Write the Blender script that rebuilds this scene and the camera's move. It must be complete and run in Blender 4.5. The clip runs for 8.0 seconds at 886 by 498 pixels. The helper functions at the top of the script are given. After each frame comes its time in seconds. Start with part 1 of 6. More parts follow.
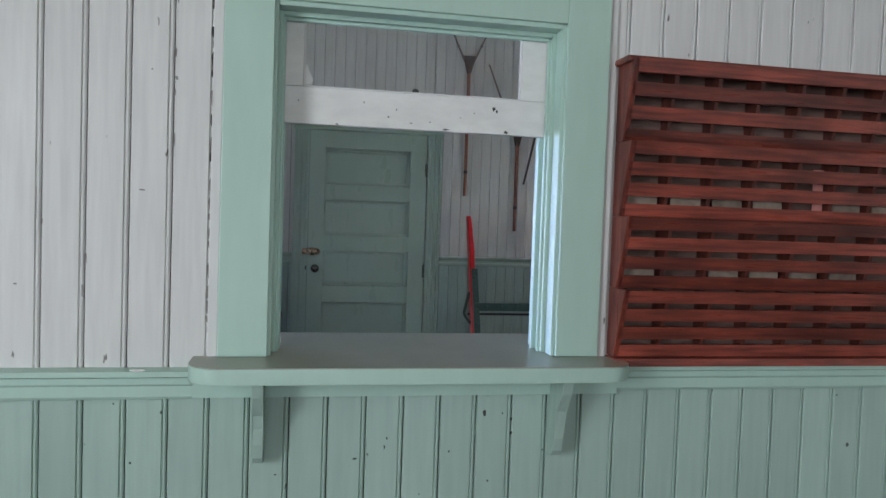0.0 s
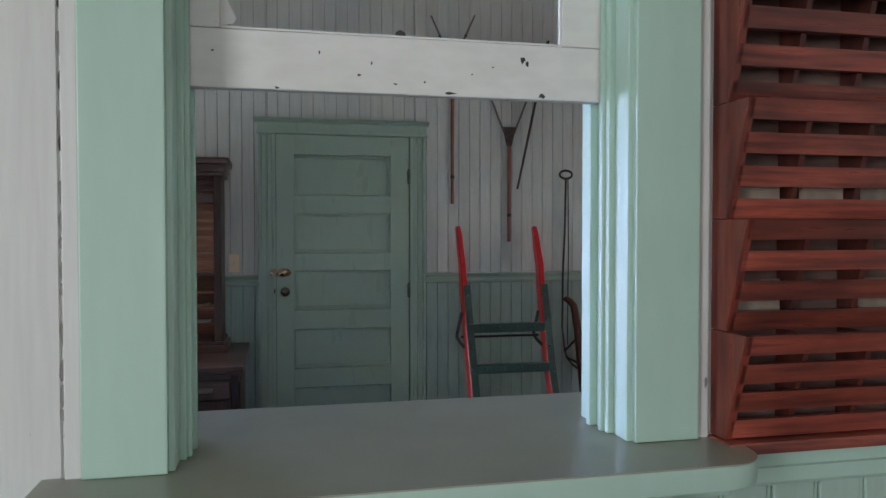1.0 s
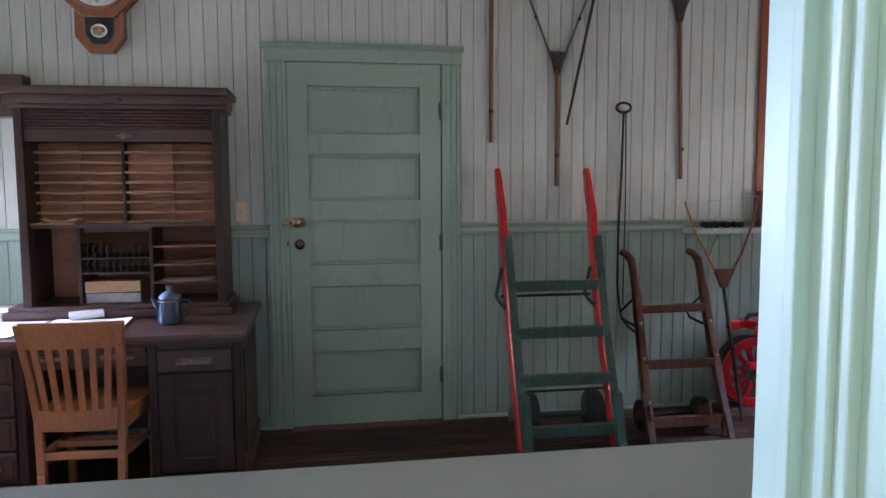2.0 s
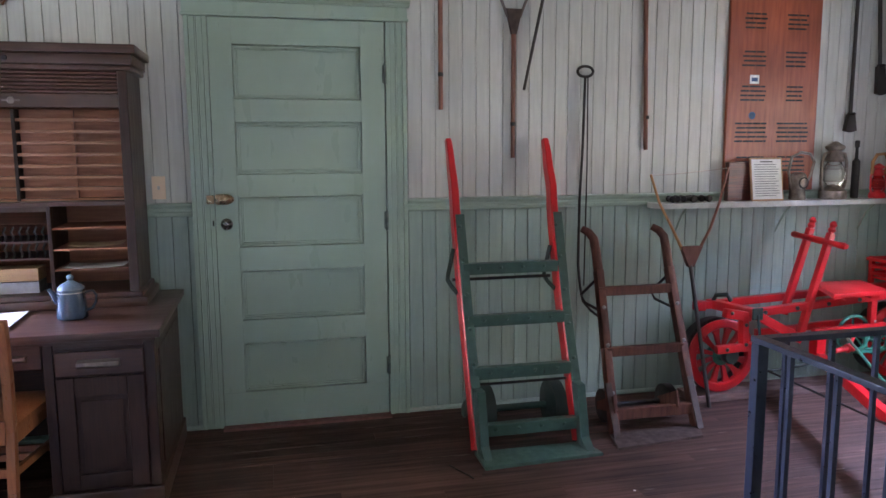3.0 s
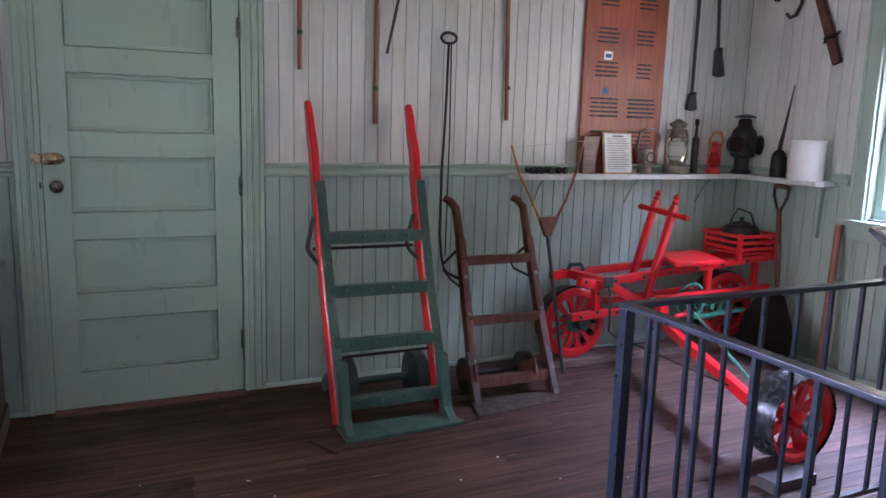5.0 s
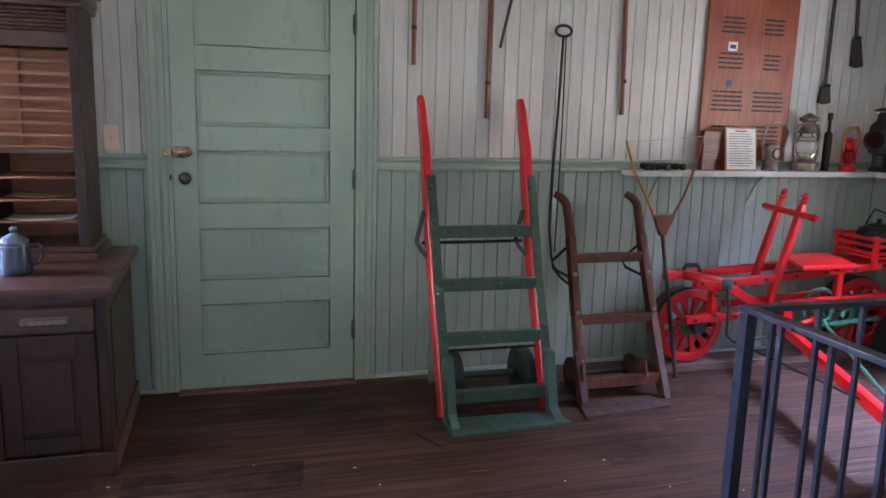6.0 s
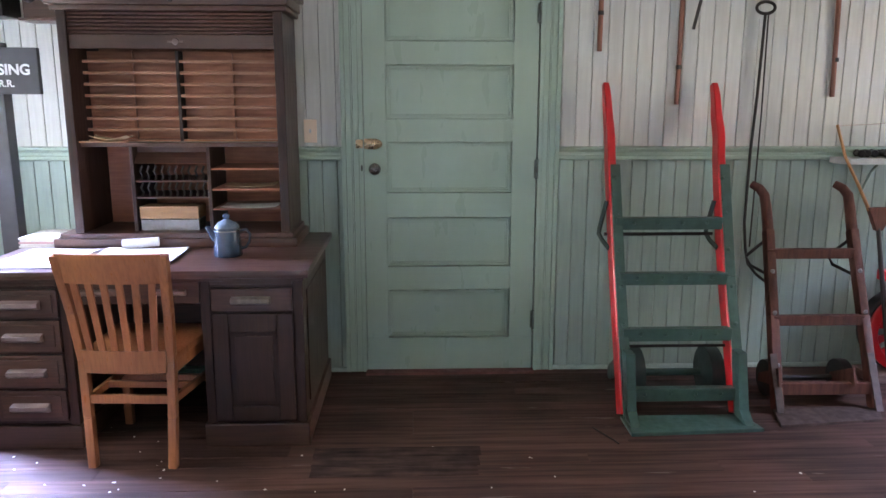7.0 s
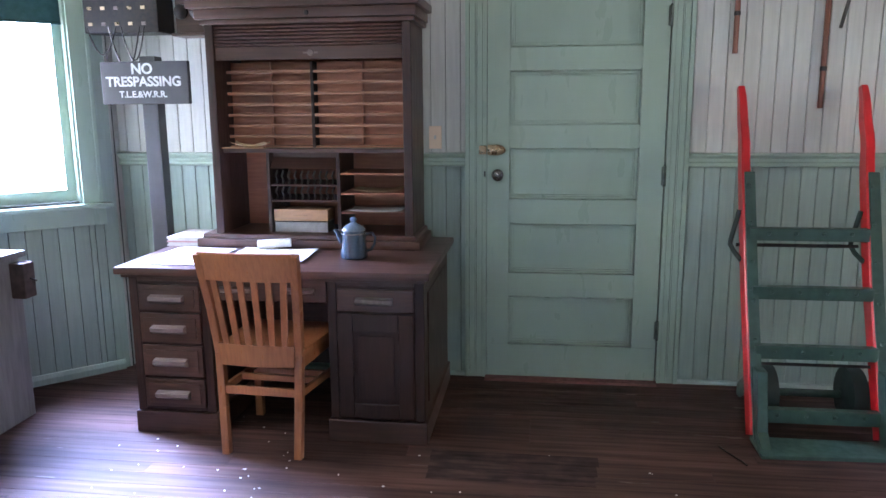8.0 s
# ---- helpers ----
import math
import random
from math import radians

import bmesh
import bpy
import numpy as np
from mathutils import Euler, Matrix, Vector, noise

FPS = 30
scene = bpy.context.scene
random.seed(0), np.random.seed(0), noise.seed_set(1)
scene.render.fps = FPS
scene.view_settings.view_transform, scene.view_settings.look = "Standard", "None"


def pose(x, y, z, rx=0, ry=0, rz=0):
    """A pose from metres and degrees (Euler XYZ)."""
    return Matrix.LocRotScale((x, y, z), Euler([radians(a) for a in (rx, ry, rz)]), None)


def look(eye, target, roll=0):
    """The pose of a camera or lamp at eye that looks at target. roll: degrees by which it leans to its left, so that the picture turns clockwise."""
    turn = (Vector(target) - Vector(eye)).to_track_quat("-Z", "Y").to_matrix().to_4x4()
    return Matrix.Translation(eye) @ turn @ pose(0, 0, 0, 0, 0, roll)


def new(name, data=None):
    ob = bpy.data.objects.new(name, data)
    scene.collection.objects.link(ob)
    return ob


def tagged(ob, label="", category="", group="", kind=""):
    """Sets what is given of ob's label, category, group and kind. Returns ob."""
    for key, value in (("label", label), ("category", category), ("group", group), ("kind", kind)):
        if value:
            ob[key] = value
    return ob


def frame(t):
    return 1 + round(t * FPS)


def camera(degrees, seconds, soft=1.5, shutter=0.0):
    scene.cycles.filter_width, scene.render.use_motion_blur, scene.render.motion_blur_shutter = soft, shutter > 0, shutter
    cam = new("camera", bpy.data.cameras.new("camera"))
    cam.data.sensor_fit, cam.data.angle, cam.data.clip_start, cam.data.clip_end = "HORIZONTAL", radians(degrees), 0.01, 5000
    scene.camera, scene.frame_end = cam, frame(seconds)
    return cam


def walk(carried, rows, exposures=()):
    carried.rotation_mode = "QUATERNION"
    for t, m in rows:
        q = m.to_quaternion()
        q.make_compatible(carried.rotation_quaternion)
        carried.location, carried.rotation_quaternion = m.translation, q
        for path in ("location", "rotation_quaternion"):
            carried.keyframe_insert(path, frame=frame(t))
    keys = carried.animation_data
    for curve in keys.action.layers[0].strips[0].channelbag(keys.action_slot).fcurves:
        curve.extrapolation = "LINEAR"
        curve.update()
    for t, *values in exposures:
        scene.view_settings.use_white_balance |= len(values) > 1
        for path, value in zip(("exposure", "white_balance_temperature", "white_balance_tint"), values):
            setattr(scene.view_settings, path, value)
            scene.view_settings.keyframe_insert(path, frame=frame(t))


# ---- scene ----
cam = camera(61.4, 8.0)
PATH = [
    (0, (0.348, 0.148, 1.453), (0.728, 2.11, 1.373), 2.0),
    (0.5, (0.353, 0.462, 1.468), (0.754, 2.42, 1.406), 0.0),
    (1, (0.427, 0.775, 1.458), (0.857, 2.728, 1.407), 0.0),
    (1.5, (0.522, 1.097, 1.449), (0.837, 3.067, 1.307), 0.4),
    (1.7, (0.543, 1.227, 1.432), (0.85, 3.196, 1.269), 0.2),
    (2.8, (0.663, 1.724, 1.422), (1.097, 3.66, 1.165), -1.4),
    (3, (0.678, 1.785, 1.437), (1.125, 3.716, 1.167), -0.3),
    (3.5, (0.677, 1.876, 1.423), (1.343, 3.734, 1.1), 1.8),
    (4, (0.647, 1.885, 1.415), (1.462, 3.68, 1.082), 2.4),
    (4.2, (0.642, 1.889, 1.412), (1.504, 3.663, 1.087), 2.1),
    (4.45, (0.641, 1.893, 1.409), (1.528, 3.654, 1.084), 2.0),
    (4.8, (0.643, 1.9, 1.404), (1.506, 3.672, 1.071), 1.9),
    (5.3, (0.648, 1.909, 1.397), (1.407, 3.727, 1.056), 1.4),
    (5.5, (0.65, 1.912, 1.395), (1.367, 3.746, 1.047), 1.2),
    (6, (0.653, 1.92, 1.393), (1.206, 3.809, 1.038), 1.6),
    (6.5, (0.66, 1.926, 1.391), (0.972, 3.865, 1.013), 0.8),
    (7, (0.665, 1.925, 1.394), (0.738, 3.885, 1.005), 0.1),
    (7.5, (0.668, 1.923, 1.393), (0.564, 3.883, 1.007), -0.4),
    (8, (0.671, 1.918, 1.395), (0.418, 3.867, 1.022), -0.4),
]
EXPOSURES = [(0, -0.1, 6550, 10), (1.0, -0.25, 6850, 10), (1.5, -0.32, 7150, 10), (1.9, 0.05, 7150, 13), (3.0, 0.62, 7100, 16), (3.5, 0.64, 7000, 17), (4.0, 0.7, 6900, 18), (5.5, 0.66, 7000, 20), (6.0, 0.74, 7300, 18), (7.0, 0.96, 7400, 14), (7.5, 1.0, 7200, 13), (8.0, 0.9, 6800, 13)]
walk(cam, [(t, look(eye, target, roll)) for t, eye, target, roll in PATH], EXPOSURES)

# ---- world and light ----
world = bpy.data.worlds.new("world")
scene.world = world
world.use_nodes = True
wn = world.node_tree.nodes
sky = wn.new("ShaderNodeTexSky")
sky.sky_type, sky.sun_disc = "NISHITA", False
sky.sun_elevation, sky.sun_rotation = radians(48), radians(200)
wn["Background"].inputs["Strength"].default_value = 0.12
world.node_tree.links.new(sky.outputs["Color"], wn["Background"].inputs["Color"])

sun_data = bpy.data.lights.new("sun", "SUN")
sun_data.energy, sun_data.angle, sun_data.color = 1.0, radians(12), (1.0, 0.96, 0.9)
sun = new("sun", sun_data)
sun.matrix_world = look((0, -8, 9), (0, 0, 0))


def daylight(name, eye, target, width, height, power, color=(0.86, 0.93, 1.0), spread=180):
    """The sky's light in a window's opening."""
    data = bpy.data.lights.new(name, "AREA")
    data.shape, data.size, data.size_y, data.energy, data.color = "RECTANGLE", width, height, power, color
    data.spread = radians(spread)
    lamp = new(name, data)
    lamp.matrix_world = look(eye, target)
    return lamp


# ---- materials ----
def material(name, base, other=None, rough=0.5, metal=0.0, grain=(30, 30, 30), patch=1.3, bump=0.15, wear=None, wear_at=0.72,
             wear_grain=(14, 14, 6), vary=0.0, dist=0.002, coat=0.0, spread=0.12, gloss=0.09, spec=0.5, coat_rough=0.22):
    """A surface with grain, large stains, optional chips of another colour and a shade that differs from piece to piece."""
    m = bpy.data.materials.new(name)
    m.use_nodes = True
    nodes, links = m.node_tree.nodes, m.node_tree.links
    bsdf = nodes["Principled BSDF"]
    bsdf.inputs["Metallic"].default_value = metal
    bsdf.inputs["Coat Weight"].default_value, bsdf.inputs["Coat Roughness"].default_value = coat, coat_rough
    bsdf.inputs["Specular IOR Level"].default_value = spec
    other = other or [c * 0.72 for c in base]
    geo = nodes.new("ShaderNodeNewGeometry")
    info = nodes.new("ShaderNodeObjectInfo")

    def noise_at(scale, detail, size=1.0, shift=False):
        mp = nodes.new("ShaderNodeMapping")
        mp.inputs["Scale"].default_value = scale
        links.new(geo.outputs["Position"], mp.inputs["Vector"])
        tex = nodes.new("ShaderNodeTexNoise")
        tex.inputs["Scale"].default_value, tex.inputs["Detail"].default_value = size, detail
        if shift:
            add = nodes.new("ShaderNodeVectorMath")
            off = nodes.new("ShaderNodeVectorMath")
            off.operation = "SCALE"
            off.inputs[0].default_value = (37, 19, 53)
            links.new(info.outputs["Random"], off.inputs["Scale"])
            links.new(mp.outputs["Vector"], add.inputs[0])
            links.new(off.outputs["Vector"], add.inputs[1])
            links.new(add.outputs["Vector"], tex.inputs["Vector"])
        else:
            links.new(mp.outputs["Vector"], tex.inputs["Vector"])
        return tex.outputs["Fac"]

    def ramp(fac, lo, hi, a, b):
        r = nodes.new("ShaderNodeMapRange")
        for key, v in zip(("From Min", "From Max", "To Min", "To Max"), (lo, hi, a, b)):
            r.inputs[key].default_value = v
        links.new(fac, r.inputs["Value"])
        return r.outputs["Result"]

    def mix(fac, a, b, kind="MIX"):
        n = nodes.new("ShaderNodeMix")
        n.data_type, n.blend_type = "RGBA", kind
        for socket, v in ((n.inputs[0], fac), (n.inputs[6], a), (n.inputs[7], b)):
            if isinstance(v, (int, float)):
                socket.default_value = v
            elif isinstance(v, (tuple, list)):
                socket.default_value = (*v, 1)
            else:
                links.new(v, socket)
        return n.outputs[2]

    fine = noise_at(grain, 5, 1.0, True)
    large = noise_at((patch, patch, patch), 4)
    color = mix(ramp(fine, 0.35, 0.68, 0, 1), tuple(base), tuple(other))
    level = ramp(large, 0.3, 0.7, 1 - spread, 1 + spread)
    color = mix(1.0, color, level, "MULTIPLY")
    if vary:
        color = mix(1.0, color, ramp(info.outputs["Random"], 0, 1, 1 - vary, 1 + vary), "MULTIPLY")
    if wear:
        chips = noise_at(wear_grain, 3, 1.0, True)
        spots = ramp(chips, wear_at, wear_at + 0.02, 0, 1)
        color = mix(spots, color, tuple(wear))
    links.new(color, bsdf.inputs["Base Color"])
    links.new(ramp(fine, 0.3, 0.7, max(rough - gloss, 0.03), min(rough + gloss, 1)), bsdf.inputs["Roughness"])
    if bump:
        b = nodes.new("ShaderNodeBump")
        b.inputs["Strength"].default_value, b.inputs["Distance"].default_value = bump, dist
        links.new(fine, b.inputs["Height"])
        links.new(b.outputs["Normal"], bsdf.inputs["Normal"])
    return m


def glass(name, tint=(1, 1, 1), rough=0.0):
    m = bpy.data.materials.new(name)
    m.use_nodes = True
    bsdf = m.node_tree.nodes["Principled BSDF"]
    bsdf.inputs["Base Color"].default_value = (*tint, 1)
    bsdf.inputs["Roughness"].default_value = rough
    bsdf.inputs["Transmission Weight"].default_value = 1.0
    bsdf.inputs["IOR"].default_value = 1.45
    return m


MINT = (0.415, 0.585, 0.51)
WHITE = (0.66, 0.665, 0.655)
mint = material("mint_paint", MINT, (0.4, 0.566, 0.492), rough=0.46, grain=(40, 40, 6), bump=0.05, wear=(0.06, 0.075, 0.07), wear_at=0.765, spread=0.07)
mint_board = material("mint_board_paint", (0.385, 0.515, 0.455), (0.35, 0.475, 0.42), rough=0.42, grain=(70, 70, 5), bump=0.2, wear=(0.045, 0.06, 0.055),
                      wear_at=0.735, wear_grain=(26, 26, 16), vary=0.05, spread=0.1)
white_board = material("white_board_paint", WHITE, (0.6, 0.6, 0.595), rough=0.45, grain=(70, 70, 5), bump=0.25, wear=(0.16, 0.15, 0.14),
                       wear_at=0.725, wear_grain=(34, 34, 11), vary=0.035, spread=0.07)
office_white = material("office_board_paint", (0.6, 0.605, 0.555), (0.535, 0.54, 0.495), rough=0.45, grain=(70, 70, 5), bump=0.2, vary=0.05, spread=0.12)
office_mint = material("office_mint_board", (0.32, 0.405, 0.35), (0.28, 0.36, 0.31), rough=0.42, grain=(70, 70, 5), bump=0.2, wear=(0.05, 0.06, 0.05),
                       wear_at=0.8, vary=0.06, spread=0.12)
office_trim = material("office_mint_trim", (0.335, 0.43, 0.345), (0.32, 0.415, 0.33), rough=0.34, grain=(16, 16, 5), bump=0.02, spread=0.07)
sash_white = material("sash_white_paint", (0.72, 0.72, 0.71), (0.66, 0.66, 0.65), rough=0.4, grain=(20, 60, 50), bump=0.25, wear=(0.13, 0.13, 0.13),
                      wear_at=0.725, wear_grain=(30, 30, 46), spread=0.06)
counter_paint = material("grey_green_counter_paint", (0.31, 0.325, 0.27), (0.29, 0.305, 0.255), rough=0.3, grain=(9, 9, 9), bump=0.01, spread=0.04, gloss=0.02)
groove_dark = material("joint_dark", (0.085, 0.09, 0.085), rough=0.9, bump=0)
# Unseen ceiling's brown is chosen to cut and warm the bounced light.
ceiling_tone = material("ceiling_bounce_brown", (0.45, 0.38, 0.3), rough=0.7, bump=0.1)
floor_wood = material("worn_floor_boards", (0.08, 0.037, 0.028), (0.034, 0.016, 0.012), rough=0.62, coat=0.05, coat_rough=0.5, spec=0.24, grain=(2.2, 45, 45), patch=1.8, bump=0.3, vary=0.25, spread=0.35,
                      wear=(0.13, 0.1, 0.085), wear_at=0.7, wear_grain=(3, 22, 10))
hatch_wood = material("worn_hatch_boards", (0.06, 0.034, 0.03), (0.02, 0.013, 0.012), rough=0.75, spec=0.15, grain=(5, 30, 30), patch=9, bump=0.4, vary=0.25, spread=0.5)
threshold_red = material("red_threshold_wood", (0.16, 0.06, 0.05), rough=0.6)
rack_wood = material("red_stained_rack_wood", (0.265, 0.06, 0.04), (0.1, 0.025, 0.02), rough=0.34, grain=(7, 60, 110), patch=7, bump=0.35, vary=0.42, spread=0.3, coat=0.2)
# Divider wood is the slats' wood, darkened for the rack's shaded inside.
rack_inner = material("shade_darkened_divider_wood", (0.1, 0.026, 0.018), (0.05, 0.014, 0.011), rough=0.5, grain=(40, 50, 7), bump=0.1)
leaflet_dull = material("dull_leaflet_paper", (0.27, 0.21, 0.17), (0.19, 0.14, 0.11), rough=0.8, bump=0.05, vary=0.3)
leaflet_pink = material("faded_pink_paper", (0.5, 0.2, 0.18), rough=0.8, bump=0.05)
rack_side = material("red_stained_side_wood", (0.21, 0.045, 0.03), (0.09, 0.02, 0.016), rough=0.36, grain=(40, 50, 7), patch=7, bump=0.25, vary=0.2, spread=0.25, coat=0.1)
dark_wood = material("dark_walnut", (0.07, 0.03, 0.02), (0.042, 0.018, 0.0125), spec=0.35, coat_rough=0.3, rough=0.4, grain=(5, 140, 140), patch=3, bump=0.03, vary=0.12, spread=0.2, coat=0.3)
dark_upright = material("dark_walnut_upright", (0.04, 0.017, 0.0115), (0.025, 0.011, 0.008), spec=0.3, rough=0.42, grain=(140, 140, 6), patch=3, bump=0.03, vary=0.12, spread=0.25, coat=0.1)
inner_wood = material("pigeonhole_wood", (0.35, 0.13, 0.068), (0.24, 0.085, 0.046), rough=0.5, grain=(6, 90, 90), patch=5, bump=0.04, vary=0.25, spread=0.25)
oak = material("golden_oak", (0.32, 0.116, 0.048), (0.245, 0.086, 0.036), rough=0.36, grain=(110, 110, 9), patch=4, bump=0.07, vary=0.06, spread=0.15, coat=0.2)
truck_wood = material("weathered_truck_wood", (0.135, 0.05, 0.034), (0.075, 0.028, 0.02), spec=0.25, rough=0.58, grain=(60, 40, 7), patch=5, bump=0.3, vary=0.08, spread=0.25)
pole_wood = material("brown_pole_wood", (0.26, 0.09, 0.05), (0.15, 0.055, 0.035), rough=0.45, grain=(70, 70, 5), bump=0.15, vary=0.12)
cane_wood = material("yellow_bent_wood", (0.5, 0.24, 0.085), (0.36, 0.16, 0.06), rough=0.45, grain=(50, 50, 8), bump=0.1)
board_wood = material("orange_varnished_board", (0.37, 0.088, 0.036), (0.25, 0.055, 0.026), rough=0.42, grain=(50, 50, 4), patch=4, bump=0.08, coat=0.08, spread=0.15)
clock_wood = material("clock_oak", (0.27, 0.085, 0.035), (0.13, 0.04, 0.02), rough=0.3, grain=(40, 40, 9), patch=8, bump=0.15, coat=0.3)
red_paint = material("bright_red_paint", (0.6, 0.009, 0.014), (0.52, 0.008, 0.012), rough=0.34, grain=(12, 12, 12), bump=0.02, spread=0.14, coat=0.15, coat_rough=0.3, gloss=0.02)
green_paint = material("dark_green_paint", (0.042, 0.088, 0.07), (0.03, 0.066, 0.053), rough=0.38, grain=(30, 30, 30), bump=0.1, spread=0.15, wear=(0.02, 0.03, 0.025), wear_at=0.74)
teal_paint = material("teal_gear_paint", (0.03, 0.2, 0.13), (0.02, 0.14, 0.1), rough=0.4, bump=0.1)
black_steel = material("black_railing_paint", (0.009, 0.0115, 0.019), (0.015, 0.019, 0.03), rough=0.36, grain=(60, 60, 60), bump=0.08, spread=0.2)
iron = material("dark_iron", (0.022, 0.021, 0.022), (0.042, 0.034, 0.03), rough=0.5, metal=0.6, grain=(40, 40, 40), bump=0.3, spread=0.3)
steel = material("worn_steel", (0.36, 0.35, 0.34), (0.2, 0.19, 0.18), rough=0.35, metal=0.9, grain=(30, 30, 30), bump=0.15)
rubber = material("black_tyre", (0.016, 0.016, 0.018), (0.028, 0.028, 0.03), rough=0.26, grain=(30, 30, 30), bump=0.05)
brass = material("aged_brass", (0.5, 0.37, 0.24), (0.3, 0.2, 0.12), rough=0.28, metal=0.9, grain=(40, 40, 40), bump=0.1)
pale_metal = material("galvanised_tin", (0.32, 0.265, 0.22), (0.17, 0.13, 0.105), rough=0.4, metal=0.7, grain=(30, 30, 30), bump=0.12)
enamel_blue = material("speckled_blue_enamel", (0.008, 0.02, 0.042), (0.02, 0.042, 0.07), rough=0.16, grain=(260, 260, 260), bump=0.05, coat=0.5)
white_enamel = material("white_enamel", (0.74, 0.73, 0.69), (0.68, 0.67, 0.63), rough=0.25, bump=0.03)
cream = material("cream_plate", (0.86, 0.68, 0.5), (0.84, 0.66, 0.49), rough=0.4, bump=0.0, spread=0.03)
paper = material("old_paper", (0.78, 0.77, 0.74), (0.7, 0.69, 0.66), rough=0.8, bump=0.05, vary=0.06)
dial_white = material("clock_dial", (0.74, 0.73, 0.68), rough=0.5, bump=0)
ink = material("black_ink", (0.015, 0.015, 0.015), rough=0.6, bump=0)
sign_black = material("sign_black_paint", (0.035, 0.033, 0.037), (0.05, 0.047, 0.05), rough=0.5, grain=(20, 20, 20), bump=0.1)
sign_white = material("sign_white_paint", (0.78, 0.78, 0.76), rough=0.6, bump=0)
shelf_grey = material("shelf_pale_paint", (0.58, 0.6, 0.57), (0.5, 0.52, 0.49), rough=0.4, bump=0.1)
# Pale table paint lowered to grey, holding the shade on its end panel.
grey_cabinet = material("shade_greyed_cabinet_paint", (0.21, 0.21, 0.205), (0.16, 0.16, 0.157), rough=0.45, grain=(60, 60, 6), bump=0.15)
blind_green = material("dark_green_blind", (0.02, 0.075, 0.07), (0.016, 0.06, 0.056), rough=0.8, bump=0.1)
handle_wood = material("worn_pull_wood", (0.2, 0.15, 0.14), (0.13, 0.09, 0.085), rough=0.4, grain=(12, 60, 60), bump=0.1)
lip_wood = material("pale_shelf_edge_wood", (0.4, 0.19, 0.11), (0.3, 0.13, 0.075), rough=0.5, grain=(5, 80, 80), bump=0.03, vary=0.1)
tan_wood = material("tan_pine", (0.42, 0.24, 0.11), (0.32, 0.17, 0.08), rough=0.5, grain=(14, 60, 60), bump=0.1)
tan_pale = material("buff_paper", (0.58, 0.43, 0.27), (0.5, 0.36, 0.22), rough=0.8, bump=0.05)
pink_paper = material("pink_print_paper", (0.62, 0.4, 0.38), (0.55, 0.34, 0.33), rough=0.7, bump=0.03)
enamel_pale = material("pale_blue_enamel", (0.1, 0.14, 0.18), (0.06, 0.09, 0.13), rough=0.18, grain=(120, 120, 120), bump=0.03, coat=0.4)
green_dark = material("blackish_green_iron", (0.018, 0.04, 0.032), (0.025, 0.05, 0.04), rough=0.45, bump=0.1)
iron_green = material("green_black_wheel", (0.012, 0.026, 0.022), (0.022, 0.036, 0.032), rough=0.55, bump=0.15, spread=0.3)
truck_iron = material("brown_worn_iron", (0.085, 0.056, 0.048), (0.05, 0.033, 0.029), rough=0.6, metal=0.3, bump=0.2)
fork_grey = material("grey_bent_wood", (0.2, 0.16, 0.135), (0.13, 0.1, 0.085), rough=0.6, grain=(40, 40, 10), bump=0.1)
fork_dark = material("dark_handle_and_shaded_block", (0.045, 0.035, 0.032), (0.03, 0.024, 0.022), rough=0.5, grain=(40, 40, 10), bump=0.1)
page_grey = material("grey_reading_page", (0.3, 0.3, 0.3), (0.22, 0.22, 0.22), rough=0.4, grain=(40, 40, 40), bump=0)
hinge_paint = material("painted_hinge_iron", (0.14, 0.18, 0.15), (0.08, 0.1, 0.085), rough=0.45, bump=0.1)
chip_dark = material("bare_dark_wood", (0.055, 0.06, 0.055), (0.03, 0.033, 0.03), rough=0.9, bump=0)
chip_grey = material("bare_grey_wood", (0.26, 0.25, 0.24), (0.16, 0.155, 0.15), rough=0.9, grain=(60, 60, 20), bump=0)
knob_steel = material("dull_knob_steel", (0.2, 0.19, 0.18), (0.12, 0.11, 0.1), rough=0.25, metal=0.9, bump=0.05)
ink_grey = material("grey_print", (0.12, 0.12, 0.12), rough=0.8, bump=0)
dull_board = material("dull_back_and_plank_wood", (0.2, 0.12, 0.1), (0.11, 0.062, 0.053), rough=0.7, grain=(9, 30, 60), bump=0.1)
clear_glass = glass("window_glass")
lamp_glass = glass("lamp_glass", (0.95, 0.97, 0.95), 0.05)
red_glass = glass("red_lens_glass", (0.8, 0.03, 0.03), 0.05)
blue_lens = glass("blue_lens_glass", (0.05, 0.25, 0.35), 0.05)
sticker_blue = material("blue_sticker", (0.03, 0.07, 0.16), rough=0.4, bump=0)
string_white = material("pale_string", (0.6, 0.52, 0.46), rough=0.9, bump=0)
ground_mat = material("gravel_ground", (0.4, 0.4, 0.36), (0.3, 0.3, 0.27), rough=0.95, grain=(9, 9, 9), bump=0.3)

# ---- building helpers ----
ORIGIN = {}
HANG = 0.027        # height added to what hangs on or leans against the office walls


def thing(name, label, category, at=(0, 0, 0), group="", kind="", turn=None):
    """An Empty at the base of a thing. Without a turn its parts are given in world metres, with one in its own."""
    ob = new(name)
    ob.empty_display_size = 0.1
    ob.matrix_world = (Matrix.Translation(at) @ turn) if turn is not None else Matrix.Translation(at)
    ORIGIN[ob.name] = Vector((0, 0, 0)) if turn is not None else Vector(at)
    return tagged(ob, label, category, group, kind)


